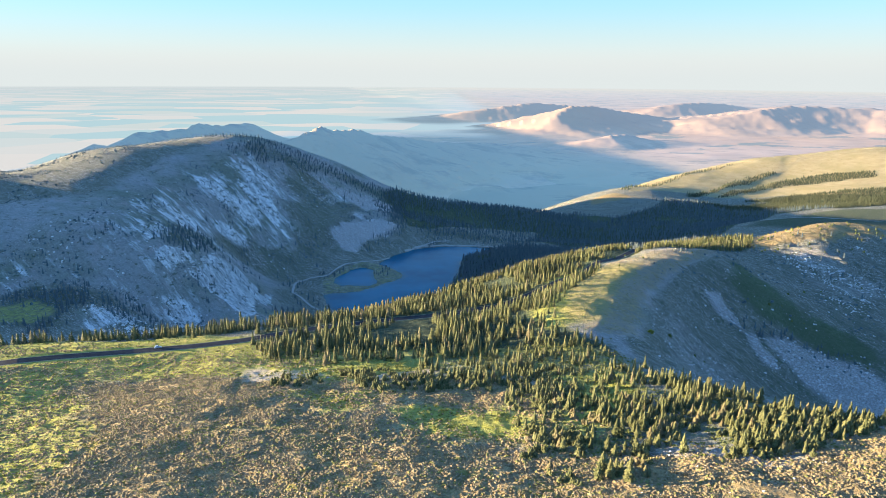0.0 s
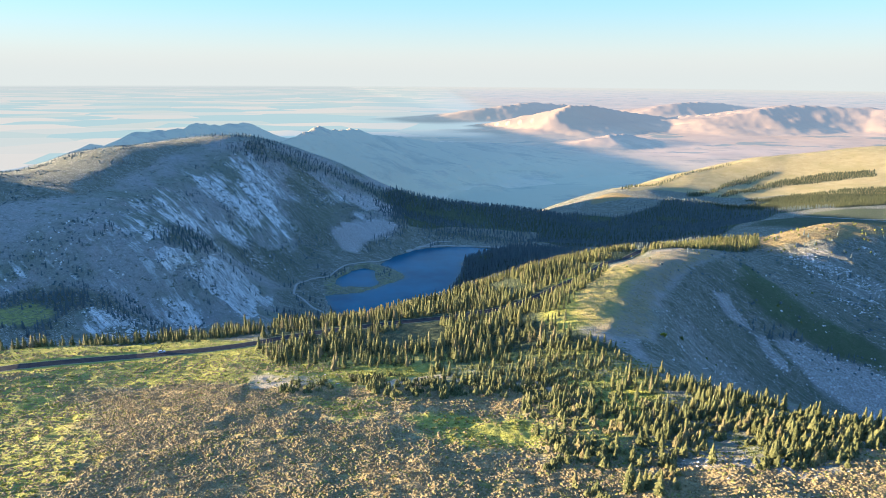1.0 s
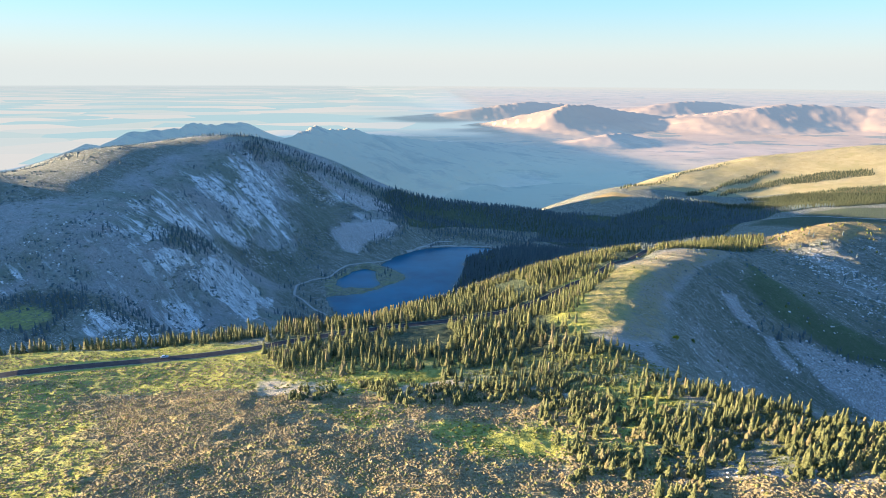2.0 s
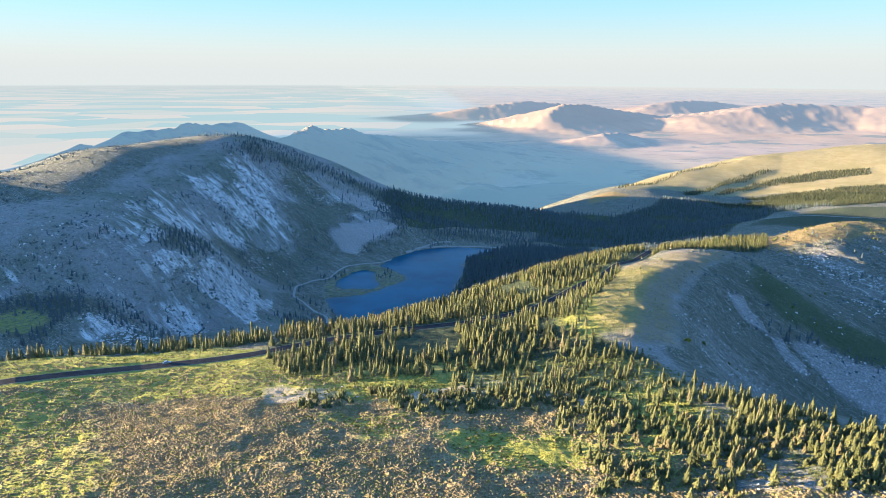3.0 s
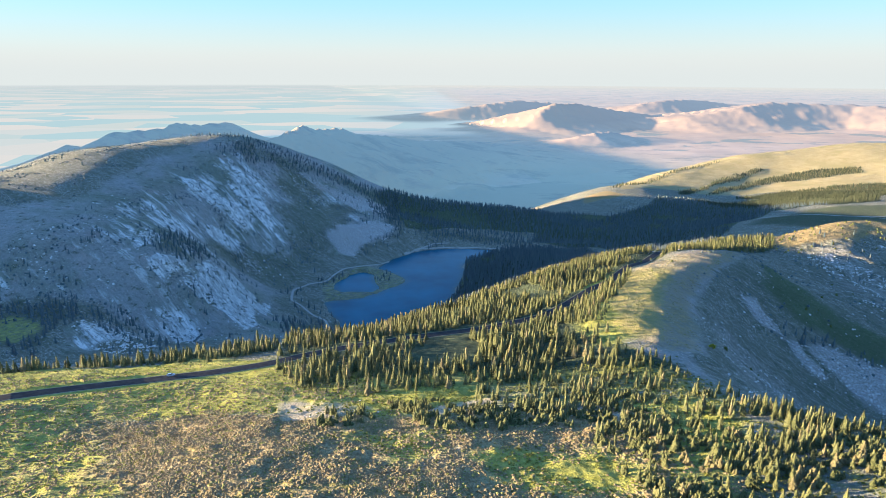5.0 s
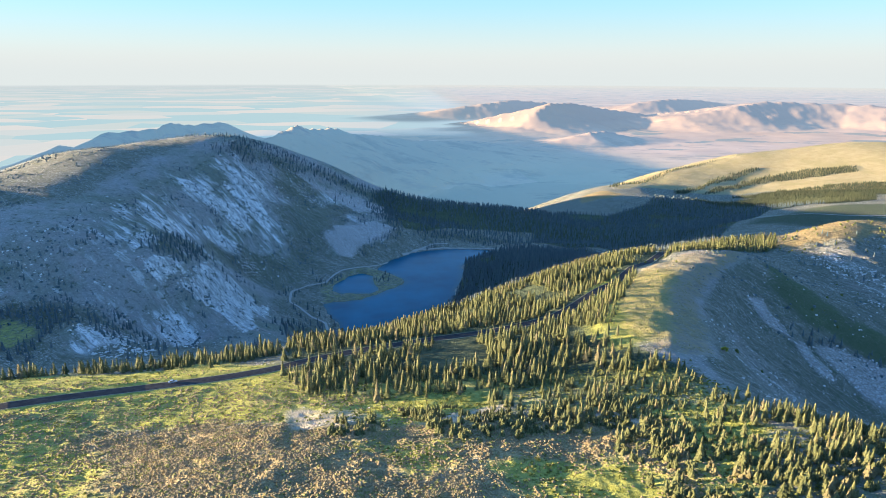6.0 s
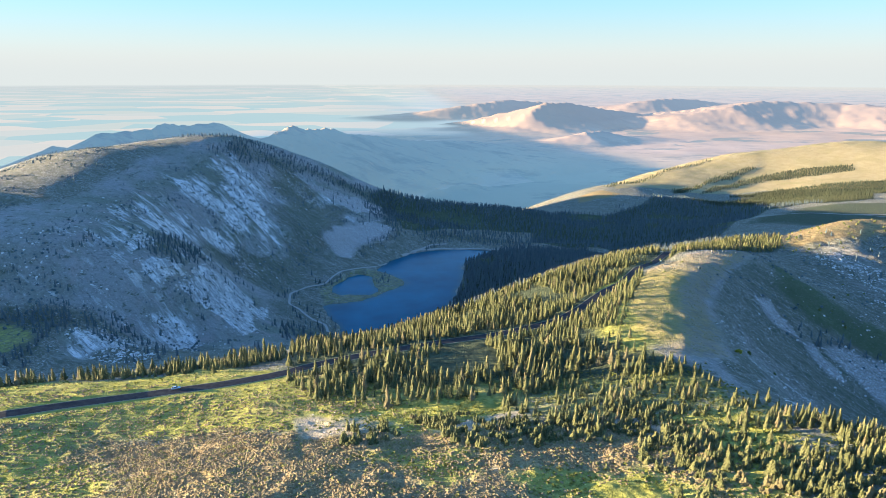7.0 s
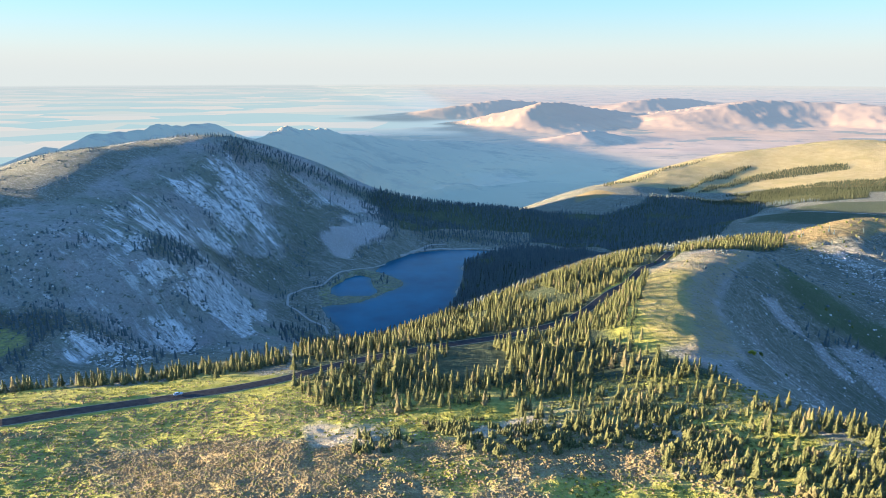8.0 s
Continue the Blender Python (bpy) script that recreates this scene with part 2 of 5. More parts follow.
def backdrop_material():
    """The plains and far hills: dry grass and fields, with the air's haze mixed in as emission."""
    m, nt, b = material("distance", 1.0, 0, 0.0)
    co = attribute(nt, "place", "Vector")       # true place, in kilometres
    km = attribute(nt, "km")
    rise = attribute(nt, "rise")
    flat = node(nt, "ShaderNodeMapping", Scale=(0.75, 1.1, 0.0), Rotation=(0, 0, radians(4)))
    nt.links.new(co, flat.inputs["Vector"])
    fields = node(nt, "ShaderNodeTexVoronoi", Scale=0.75)
    nt.links.new(flat.outputs[0], fields.inputs["Vector"])
    pick = nt.nodes.new("ShaderNodeSeparateColor")
    nt.links.new(fields.outputs["Color"], pick.inputs[0])
    n, wide = noise_of(nt, co, 0.8, 6, 0.65), noise_of(nt, co, 0.16, 4)
    veins = noise_of(nt, flat.outputs[0], 1.9, 7, 0.68)
    patches = noise_of(nt, flat.outputs[0], 1.1, 6, 0.62)
    west = node(nt, "ShaderNodeSeparateXYZ")
    nt.links.new(co, west.inputs[0])
    side = stretch(nt, arith(nt, "ADD", west.outputs["X"], arith(nt, "MULTIPLY", wide, 4.0)), 5.0, -1.0)
    # dry grass, browner on the slopes, with green hollows and dark woods along the streams
    col = blend(nt, stretch(nt, n, 0.35, 0.65), (0.46, 0.30, 0.195), (0.64, 0.43, 0.29))
    col = blend(nt, stretch(nt, wide, 0.52, 0.66, 0, 0.5), col, (0.35, 0.33, 0.23))
    col = blend(nt, stretch(nt, km, 9.5, 7.0, 0, 0.8), col, (0.52, 0.40, 0.23))
    col = blend(nt, arith(nt, "MULTIPLY", arith(nt, "MULTIPLY", stretch(nt, patches, 0.57, 0.60, 0, 0.8), stretch(nt, rise, 60.0, 10.0)), stretch(nt, km, 8.0, 10.0)), col, (0.17, 0.205, 0.17))
    col = blend(nt, arith(nt, "MULTIPLY", stretch(nt, veins, 0.53, 0.63, 0, 0.5), stretch(nt, km, 13.0, 9.0)), col, (0.12, 0.13, 0.10))
    col = blend(nt, arith(nt, "MULTIPLY", stretch(nt, rise, 40.0, 170.0, 0, 1.0), stretch(nt, veins, 0.44, 0.36, 0, 0.7)), col, (0.20, 0.165, 0.15))
    col = blend(nt, arith(nt, "MULTIPLY", stretch(nt, rise, 40.0, 170.0, 0, 0.85), stretch(nt, km, 9.0, 10.5)), col, (0.34, 0.235, 0.17))
    col = blend(nt, arith(nt, "MULTIPLY", stretch(nt, rise, 60.0, 200.0, 0, 0.35), stretch(nt, km, 9.5, 8.8)), col, (0.24, 0.19, 0.15))
    crops = blend(nt, stretch(nt, pick.outputs[0], 0.50, 0.62), (0.13, 0.24, 0.20), (0.58, 0.48, 0.38))
    crops = blend(nt, stretch(nt, pick.outputs[1], 0.78, 0.82), crops, (0.30, 0.34, 0.24))
    low = stretch(nt, rise, 60.0, 10.0)
    col = blend(nt, arith(nt, "MULTIPLY", arith(nt, "MULTIPLY", side, low), 0.9), col, crops)
    nt.links.new(col, b.inputs["Base Color"])
    # the air's haze, painted as emission, bluer near by, paler towards the horizon
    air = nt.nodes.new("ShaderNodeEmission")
    # sunlit fields put into the emission, since the model's rim shades them
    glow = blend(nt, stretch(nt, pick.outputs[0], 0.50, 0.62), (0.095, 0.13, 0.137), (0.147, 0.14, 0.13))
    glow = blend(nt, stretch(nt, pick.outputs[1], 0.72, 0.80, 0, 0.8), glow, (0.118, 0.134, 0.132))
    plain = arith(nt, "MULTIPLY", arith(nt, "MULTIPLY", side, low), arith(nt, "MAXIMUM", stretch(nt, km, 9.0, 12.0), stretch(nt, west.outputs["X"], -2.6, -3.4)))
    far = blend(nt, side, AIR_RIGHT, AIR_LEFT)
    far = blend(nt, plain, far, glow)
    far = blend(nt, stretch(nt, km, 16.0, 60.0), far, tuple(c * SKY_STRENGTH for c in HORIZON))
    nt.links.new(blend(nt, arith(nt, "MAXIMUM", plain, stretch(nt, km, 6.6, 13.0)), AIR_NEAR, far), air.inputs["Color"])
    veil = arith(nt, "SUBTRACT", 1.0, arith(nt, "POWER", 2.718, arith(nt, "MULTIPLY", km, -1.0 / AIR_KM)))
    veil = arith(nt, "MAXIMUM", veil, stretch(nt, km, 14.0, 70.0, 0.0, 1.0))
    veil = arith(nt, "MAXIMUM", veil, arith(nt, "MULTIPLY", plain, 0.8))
    # extra haze emission over the dark edge of the model's own shadow
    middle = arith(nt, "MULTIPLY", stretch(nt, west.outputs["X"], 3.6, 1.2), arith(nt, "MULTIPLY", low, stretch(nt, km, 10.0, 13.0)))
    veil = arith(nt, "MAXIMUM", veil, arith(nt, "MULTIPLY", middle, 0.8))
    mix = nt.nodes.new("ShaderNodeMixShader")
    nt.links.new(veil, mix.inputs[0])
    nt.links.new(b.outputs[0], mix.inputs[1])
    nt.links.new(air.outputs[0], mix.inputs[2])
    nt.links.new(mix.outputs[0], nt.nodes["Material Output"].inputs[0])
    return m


# colours of the emissive haze, and the distance over which it thickens
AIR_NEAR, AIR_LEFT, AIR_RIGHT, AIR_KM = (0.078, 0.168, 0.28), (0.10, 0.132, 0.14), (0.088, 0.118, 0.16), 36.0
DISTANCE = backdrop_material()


def mesh_object(name, verts, faces, mat, smooth=False, parent=None):
    """One mesh object from arrays of corners and faces."""
    me = bpy.data.meshes.new(name)
    verts, faces = np.asarray(verts, np.float32), np.asarray(faces, np.int32)
    k = faces.shape[1]
    me.vertices.add(len(verts))
    me.vertices.foreach_set("co", verts.ravel())
    me.loops.add(faces.size)
    me.loops.foreach_set("vertex_index", faces.ravel())
    me.polygons.add(len(faces))
    me.polygons.foreach_set("loop_start", np.arange(0, faces.size, k, dtype=np.int32))
    me.update(calc_edges=True)
    me.polygons.foreach_set("use_smooth", np.full(len(faces), smooth))
    me.validate()
    me.materials.append(mat)
    ob = new(name, me)
    ob.parent = parent
    return ob


def put_attribute(ob, name, values, kind="FLOAT"):
    a = ob.data.attributes.new(name, kind, "POINT")
    a.data.foreach_set("vector" if kind == "FLOAT_VECTOR" else "value", np.asarray(values, np.float32).ravel())
# ---- the lie of the land: ridge, valley and shore lines, heights in metres ----
LAKE_Z = -216.0
LAND = {
    "home_slope": [(0, -60, 9), (-220, -20, 2), (200, -20, 4), (0, 150, -20), (-150, 150, -22), (160, 150, -16), (-300, 250, -48),
                   (-90, 267, -41), (10, 270, -44), (80, 255, -40), (140, 240, -33), (220, 200, -28)],
    "bench": [(-184, 286, -51), (-120, 290, -46), (-40, 300, -48), (30, 320, -53), (95, 300, -47), (-153, 361, -64), (-97, 344, -58),
              (-60, 338, -57), (0, 345, -58), (60, 350, -58), (-20, 400, -67), (50, 420, -68), (-340, 330, -62)],
    "road": [(-250, 366, -62), (-195, 397, -69), (-159, 411, -71), (-131, 426, -73), (-85, 460, -77), (-37, 482, -79), (10, 498, -80),
             (56, 522, -80.5), (98, 575, -83), (141, 630, -87), (204, 716, -93)],
    "left_brink": [(-310, 395, -70), (-282, 418, -74), (-212, 434, -77), (-170, 455, -80), (-143, 500, -91), (-108, 530, -100),
                   (-67, 560, -104), (-20, 590, -104), (31, 620, -101), (96, 680, -95), (176, 750, -97), (260, 800, -104), (382, 900, -119)],
    "corrie_brink": [(230, 240, -38), (175, 276, -43), (150, 303, -48), (135, 330, -55), (120, 355, -59), (114, 385, -61), (129, 425, -64),
                     (138, 459, -67), (157, 509, -70.5), (177, 563, -76), (214, 628, -82), (246, 668, -85), (290, 726, -88.5), (176, 498, -82.5), (195, 552, -89), (231, 611, -96), (340, 780, -102), (400, 803, -113)],
    "corrie": [(156, 438, -76), (170, 400, -88), (210, 503, -114), (277, 632, -109), (305, 601, -134), (327, 623, -130), (338, 582, -151),
               (416, 744, -125), (451, 674, -145), (260, 480, -143), (340, 500, -175), (250, 370, -125), (330, 300, -130), (370, 400, -180),
               (520, 500, -205), (460, 590, -172)],
    "knob": [(540, 884, -90), (512, 872, -93), (470, 845, -102), (548, 852, -101), (600, 880, -96), (575, 800, -124), (500, 800, -116), (640, 640, -180), (700, 850, -135), (470, 940, -125)],
    "left_valley": [(-300, 520, -118), (-378, 560, -130), (-329, 600, -138), (-405, 640, -130), (-355, 655, -134), (-421, 720, -133), (-362, 720, -142),
                    (-294, 729, -174), (-250, 640, -150), (-200, 700, -175), (-263, 760, -172), (-490, 750, -124), (-520, 560, -110), (-450, 420, -85)],
    "shore": [(-241, 888, -203), (-220, 990, -213), (-200, 930, -212), (-152, 844, -213), (-127, 830, -214), (-159, 1065, -213), (-114, 1120, -213), (-27, 1235, -214),
              (45, 1245, -214), (121, 1226, -214), (85, 1190, -214), (50, 1150, -214), (32, 1048, -214), (20, 981, -214), (5, 930, -214), (-20, 890, -214), (-69, 838, -214)],
    "lake_bed": [(-60, 900, -222), (-30, 1000, -223), (-20, 1100, -223), (40, 1200, -220)],
    "lakeside_wood": [(-50, 700, -155), (50, 800, -165), (80, 900, -185), (110, 1050, -188), (150, 1150, -203), (200, 950, -165), (300, 1000, -170),
                      (190, 1250, -214), (300, 1200, -222), (420, 1100, -190), (560, 1100, -165)],
    "hill_foot": [(-136, 1171, -206), (-335, 798, -120), (-301, 876, -143), (-282, 1012, -194), (-213, 1163, -187), (-141, 1240, -178), (-79, 1265, -182), (-188, 1200, -168)],
    "hill_face": [(-485, 790, -104), (-488, 830, -87), (-439, 862, -86), (-390, 977, -107), (-426, 1030, -88), (-338, 1150, -123), (-278, 1200, -146), (-301, 1330, -101),
                  (-199, 1380, -152), (-508, 980, -71), (-609, 980, -63), (-576, 1040, -57), (-505, 1110, -58), (-432, 1240, -62), (-396, 1310, -50)],
    "hill_crest": [(-725, 1150, -60), (-683, 1250, -41), (-627, 1350, -38), (-536, 1400, -27), (-429, 1420, -23), (-383, 1420, -28), (-322, 1450, -54),
                   (-268, 1480, -84), (-213, 1520, -118), (-154, 1560, -151), (-91, 1600, -181), (-23, 1650, -200)],
    # unseen ground behind the crest, raised to cast shadow over the valley
    "hill_back": [(-790, 1010, -41), (-720, 820, -57), (-700, 640, -80), (-750, 1500, -75), (-460, 1560, -46), (-510, 1750, -72), (-520, 1950, -90), (-535, 2070, -97), (-550, 2190, -160), (-380, 1950, -128), (-250, 1750, -126), (-300, 2000, -150), (-140, 1900, -246), (-1100, 1400, -170), (-900, 2150, -250), (-300, 2300, -330)],
    # out of view, heights set so the sun only grazes the rocky hill
    "unseen_west_slope": [(-900, 1000, -30), (-860, 800, -32), (-860, 1130, -62), (-850, 1300, -105), (-800, 1220, -80), (-1000, 1250, -120), (-880, 620, -40), (-1150, 900, -40), (-1300, 700, -60)],
    "wood_ridge": [(-76, 1500, -198), (49, 1700, -216), (205, 1780, -246), (310, 1850, -272), (364, 1800, -286), (300, 1500, -268), (155, 1400, -232), (66, 1330, -206),
                   (390, 1600, -264), (599, 1800, -279), (594, 2050, -272), (557, 2109, -269), (470, 2000, -300), (200, 2050, -360), (0, 2000, -350)],
    "clearing": [(788, 1383, -184), (1084, 1700, -232), (1034, 1500, -215), (739, 1600, -244), (1318, 1900, -258), (1018, 2000, -285), (930, 2200, -312), (850, 1150, -165), (1200, 1400, -200)],
    "grass_hill": [(705, 2350, -277), (851, 2250, -287), (1023, 2700, -281), (1396, 2900, -237), (1781, 3000, -213), (2103, 3050, -205), (1235, 2500, -305), (1693, 2540, -249),
                   (1404, 2350, -284), (1492, 2150, -270), (1465, 2650, -270), (2400, 2600, -230)],
    "outer": [(1000, 3300, -480), (500, 2800, -470), (0, 2700, -500), (-500, 2600, -480), (-1200, 2600, -480), (0, 3500, -620), (-1500, 3200, -600), (1600, 3500, -450),
              (2600, 3300, -420), (-2000, 2000, -480), (-1400, 0, -120), (-2500, 0, -350), (-700, 300, -90), (-600, -400, 10), (0, -700, 60),
              (-1200, -1500, -60), (900, -900, 20), (600, -200, -10), (700, 200, -130), (1100, 600, -190), (1700, 900, -230), (2600, 1500, -300), (2500, -800, -150),
              (0, -2500, -100), (-2500, -2500, -350), (2500, -3000, -250), (-3500, 0, -450), (3500, 0, -350), (0, -3500, -200)],
}


def plate(d2):
    return d2 * np.log(d2 + 1e-9)


def thin_plate(lines):
    """The smoothest sheet through all the land's lines: a function of x and y in metres."""
    p = np.array([q for line in lines.values() for q in line], float)
    a, n = p[:, :2] / 1000, len(p)
    k = plate(((a[:, None] - a[None]) ** 2).sum(2)) + np.eye(n) * 2e-5
    q = np.c_[np.ones(n), a]
    m = np.block([[k, q], [q.T, np.zeros((3, 3))]])
    w = np.linalg.solve(m, np.r_[p[:, 2], 0, 0, 0])

    def height(x, y):
        x, y = np.asarray(x, float).ravel() / 1000, np.asarray(y, float).ravel() / 1000
        out = np.empty(len(x))
        for i in range(0, len(x), 20000):
            s = slice(i, i + 20000)
            d = (x[s, None] - a[None, :, 0]) ** 2 + (y[s, None] - a[None, :, 1]) ** 2
            out[s] = plate(d) @ w[:n] + w[n] + w[n + 1] * x[s] + w[n + 2] * y[s]
        return out
    return height


def lattice(seed):
    return np.random.RandomState(seed).rand(256, 256)


LATTICE = lattice(7)


def value_noise(x, y, size, seed=0):
    """Smooth noise in 0..1 over the plan, with lumps of that size in metres."""
    x, y = np.asarray(x) / size + seed * 17.3, np.asarray(y) / size + seed * 41.7
    i, j = np.floor(x).astype(int), np.floor(y).astype(int)
    u, v = x - i, y - j
    u, v = u * u * (3 - 2 * u), v * v * (3 - 2 * v)
    g = lambda a, b: LATTICE[a % 256, b % 256]
    return (g(i, j) * (1 - u) + g(i + 1, j) * u) * (1 - v) + (g(i, j + 1) * (1 - u) + g(i + 1, j + 1) * u) * v


def fractal(x, y, size, octaves=4, seed=0):
    out, amp, total = 0, 1.0, 0.0
    for k in range(octaves):
        out, total = out + amp * value_noise(x, y, size / 2 ** k, seed + k), total + amp
        amp *= 0.55
    return out / total


def ramp(v, lo, hi):
    t = np.clip((np.asarray(v, float) - lo) / (hi - lo), 0, 1)
    return t * t * (3 - 2 * t)


def inside(poly, x, y, soft=0.0):
    """1 inside a polygon of the plan, 0 outside, with an edge of that softness in metres."""
    x, y = np.asarray(x, float), np.asarray(y, float)
    odd, near = np.zeros(x.shape, bool), np.full(x.shape, 1e9)
    for (ax, ay), (bx, by) in zip(poly, poly[1:] + poly[:1]):
        cross = (ay > y) != (by > y)
        with np.errstate(divide="ignore", invalid="ignore"):
            odd ^= cross & (x < (bx - ax) * (y - ay) / (by - ay if by != ay else 1e-9) + ax)
        near = np.minimum(near, from_line(((ax, ay), (bx, by)), x, y)[0])
    return ramp(np.where(odd, near, -near), -soft - 1e-6, soft + 1e-6)


def from_line(line, x, y):
    """Distance from a line of the plan, and how far along it the nearest place lies."""
    x, y = np.asarray(x, float), np.asarray(y, float)
    best, along, run = np.full(x.shape, 1e9), np.zeros(x.shape), 0.0
    for (ax, ay), (bx, by) in zip(line, line[1:]):
        dx, dy = bx - ax, by - ay
        n = math.hypot(dx, dy)
        t = np.clip(((x - ax) * dx + (y - ay) * dy) / (n * n), 0, 1)
        d = np.hypot(x - ax - t * dx, y - ay - t * dy)
        along = np.where(d < best, run + t * n, along)
        best = np.minimum(best, d)
        run += n
    return best, along

# ---- plan of the place ----
LAKE = [(-127, 835), (-141, 880), (-161, 923), (-165, 946), (-116, 966), (-68, 1013), (-51, 1053), (-70, 1090), (-100, 1118), (-78, 1178), (-27, 1231), (15, 1243),
        (76, 1239), (121, 1224), (81, 1192), (47, 1158), (29, 1048), (17, 981), (1, 934), (-24, 898), (-69, 846), (-100, 822)]
LAGOON = [(-162, 1006), (-159, 1047), (-147, 1080), (-127, 1094), (-115, 1081), (-107, 1040), (-97, 1008), (-110, 992), (-130, 996), (-150, 998)]
ROAD = [(-420, 300), (-330, 332), (-250, 366), (-231, 378), (-195, 397), (-159, 411), (-131, 426), (-114, 442), (-85, 460), (-37, 482), (10, 498), (56, 522), (80, 547),
        (98, 575), (118, 603), (141, 630), (172, 674), (204, 716), (240, 770), (270, 850)]
SHORE_TRACK = [(-152, 844), (-158, 873), (-178, 893), (-198, 928), (-217, 948), (-224, 1002), (-204, 1032), (-179, 1042), (-158, 1096), (-114, 1122), (-70, 1175), (-32, 1232), (-5, 1258), (27, 1264)]
CLEARING_TRACK = [(1100, 1350), (950, 1330), (830, 1340), (770, 1390), (800, 1450), (900, 1480), (1150, 1520), (1500, 1500)]

ROCKS = [[(-310, 796), (-309, 884), (-294, 914), (-260, 912), (-225, 786), (-232, 759), (-266, 786), (-296, 792)],
         [(-360, 1070), (-331, 1078), (-278, 1049), (-276, 1024), (-291, 1002), (-333, 1033), (-362, 1042)],
         [(-439, 1175), (-428, 1212), (-379, 1183), (-331, 1189), (-300, 1178), (-312, 1103), (-350, 1119), (-405, 1128)],
         [(-387, 1268), (-350, 1280), (-311, 1236), (-272, 1179), (-283, 1135), (-340, 1189)],
         [(-326, 745), (-309, 755), (-280, 741), (-273, 720), (-282, 689), (-313, 733)],
         [(-356, 808), (-326, 849), (-313, 823), (-331, 790), (-345, 793)],
         [(-255, 888), (-239, 914), (-233, 892), (-232, 841)],
         [(-368, 644), (-353, 682), (-329, 678), (-281, 626), (-278, 598), (-348, 606)],
         [(-394, 836), (-385, 905), (-350, 864), (-371, 813)],
         [(-282, 1360), (-244, 1400), (-196, 1373), (-227, 1275)],
         [(470, 846), (507, 834), (553, 827), (560, 740), (457, 681), (432, 690), (432, 741), (438, 800)]]
HILL = [(-560, 700), (-300, 640), (-200, 760), (-260, 960), (-180, 1180), (-60, 1300), (-60, 1480), (-400, 1400), (-480, 1200), (-470, 900)]
SCREES = [[(-197, 1186), (-181, 1222), (-124, 1294), (-69, 1276), (-89, 1236), (-138, 1187), (-145, 1154), (-174, 1152)],
          [(-280, 1399), (-205, 1441), (-149, 1479), (-101, 1508), (-108, 1410), (-151, 1361), (-201, 1402)],
          ]
GULLY_SCREES = [[(267, 636), (287, 641), (300, 618), (299, 601), (281, 600), (270, 621)], [(298, 597), (307, 597), (315, 568), (312, 550), (298, 558), (291, 577)],
                [(313, 594), (338, 604), (362, 597), (420, 585), (430, 520), (380, 490), (350, 520), (331, 548), (324, 574)]]
STONY = [(208, 560), (228, 545), (260, 514), (250, 480), (190, 400), (140, 345), (150, 400), (162, 439), (174, 490)]
CORRIE_TURF = [(345, 745), (372, 690), (396, 652), (440, 620), (440, 590), (392, 592), (352, 606), (318, 632), (306, 680)]
GREENS = [[(-420, 280), (-250, 345), (-195, 350), (-180, 300), (-144, 240), (-130, 180), (-300, 150)], [(-155, 228), (-163, 271), (-140, 261), (-131, 224), (-139, 197)],
          [(-19, 278), (29, 287), (43, 252), (28, 231), (-3, 243)], [(-80, 292), (-21, 307), (-19, 278), (-52, 262)],
          [(-420, 300), (-259, 355), (-207, 345), (-148, 335), (-100, 330), (0, 322), (120, 325), (112, 370), (100, 400), (60, 400), (-60, 400), (-130, 445), (-210, 445), (-290, 430), (-400, 400)],
          [(50, 330), (110, 330), (60, 215), (40, 225)]]
RIDGE_MEADOW = [(130, 605), (200, 700), (300, 765), (350, 790), (305, 715), (262, 668), (230, 624), (193, 562), (172, 506), (152, 456), (138, 420), (97, 413), (88, 445), (105, 512)]
DRY = [[(40, 100), (46, 205), (80, 216), (115, 212), (168, 226), (260, 230), (300, 100)], RIDGE_MEADOW,
       [(-900, 1000), (-725, 1160), (-676, 1245), (-540, 1380), (-430, 1400), (-496, 1285), (-508, 1114), (-529, 974), (-600, 900), (-800, 850)],
       [(380, 905), (420, 820), (480, 840), (540, 850), (620, 860), (560, 940), (450, 960)],
       [(640, 2180), (900, 2300), (1250, 2350), (1500, 2180), (2000, 2100), (3000, 2400), (2800, 3400), (900, 3300), (600, 2600)],
       [(480, 2060), (560, 2050), (640, 2090), (580, 2160), (500, 2130)]]
BARES = [[(-108, 351), (-98, 362), (-59, 349), (-52, 328), (-94, 318)], [(-42, 343), (6, 350), (2, 330), (-37, 326)], [(27, 329), (59, 335), (54, 312), (28, 314)],
         [(84, 226), (97, 221), (94, 214), (85, 219)], [(94, 208), (101, 206), (99, 201), (93, 203)], [(107, 219), (121, 217), (119, 212), (108, 214)], [(106, 192), (117, 190), (114, 183), (106, 186)]]
WOODS = [[(-128, 447), (-121, 402), (-107, 381), (-89, 367), (-42, 367), (8, 378), (63, 380), (106, 360), (112, 385), (90, 420), (86, 459), (103, 512), (140, 596), (185, 690), (229, 735),
          (315, 780), (411, 830), (440, 890), (400, 960), (320, 1080), (280, 1230), (130, 1228), (85, 1190), (50, 1155), (34, 1048), (22, 981), (6, 930), (-18, 890), (-60, 838), (-110, 800), (-150, 600)],
         [(-58, 1290), (-90, 1440), (-130, 1540), (-100, 1680), (60, 1760), (320, 1920), (406, 1990), (580, 2000), (1140, 2235), (1476, 2110), (1358, 1950), (913, 1741), (645, 1407), (548, 1270), (251, 1240),
          (191, 1300), (243, 1540), (120, 1480), (-10, 1310)]]
MOSS = [(-334, 1043), (-253, 1165), (-290, 1240), (-330, 1300), (-300, 1400), (-210, 1420), (-150, 1330), (-174, 1152), (-190, 1070), (-225, 950), (-287, 1010)]
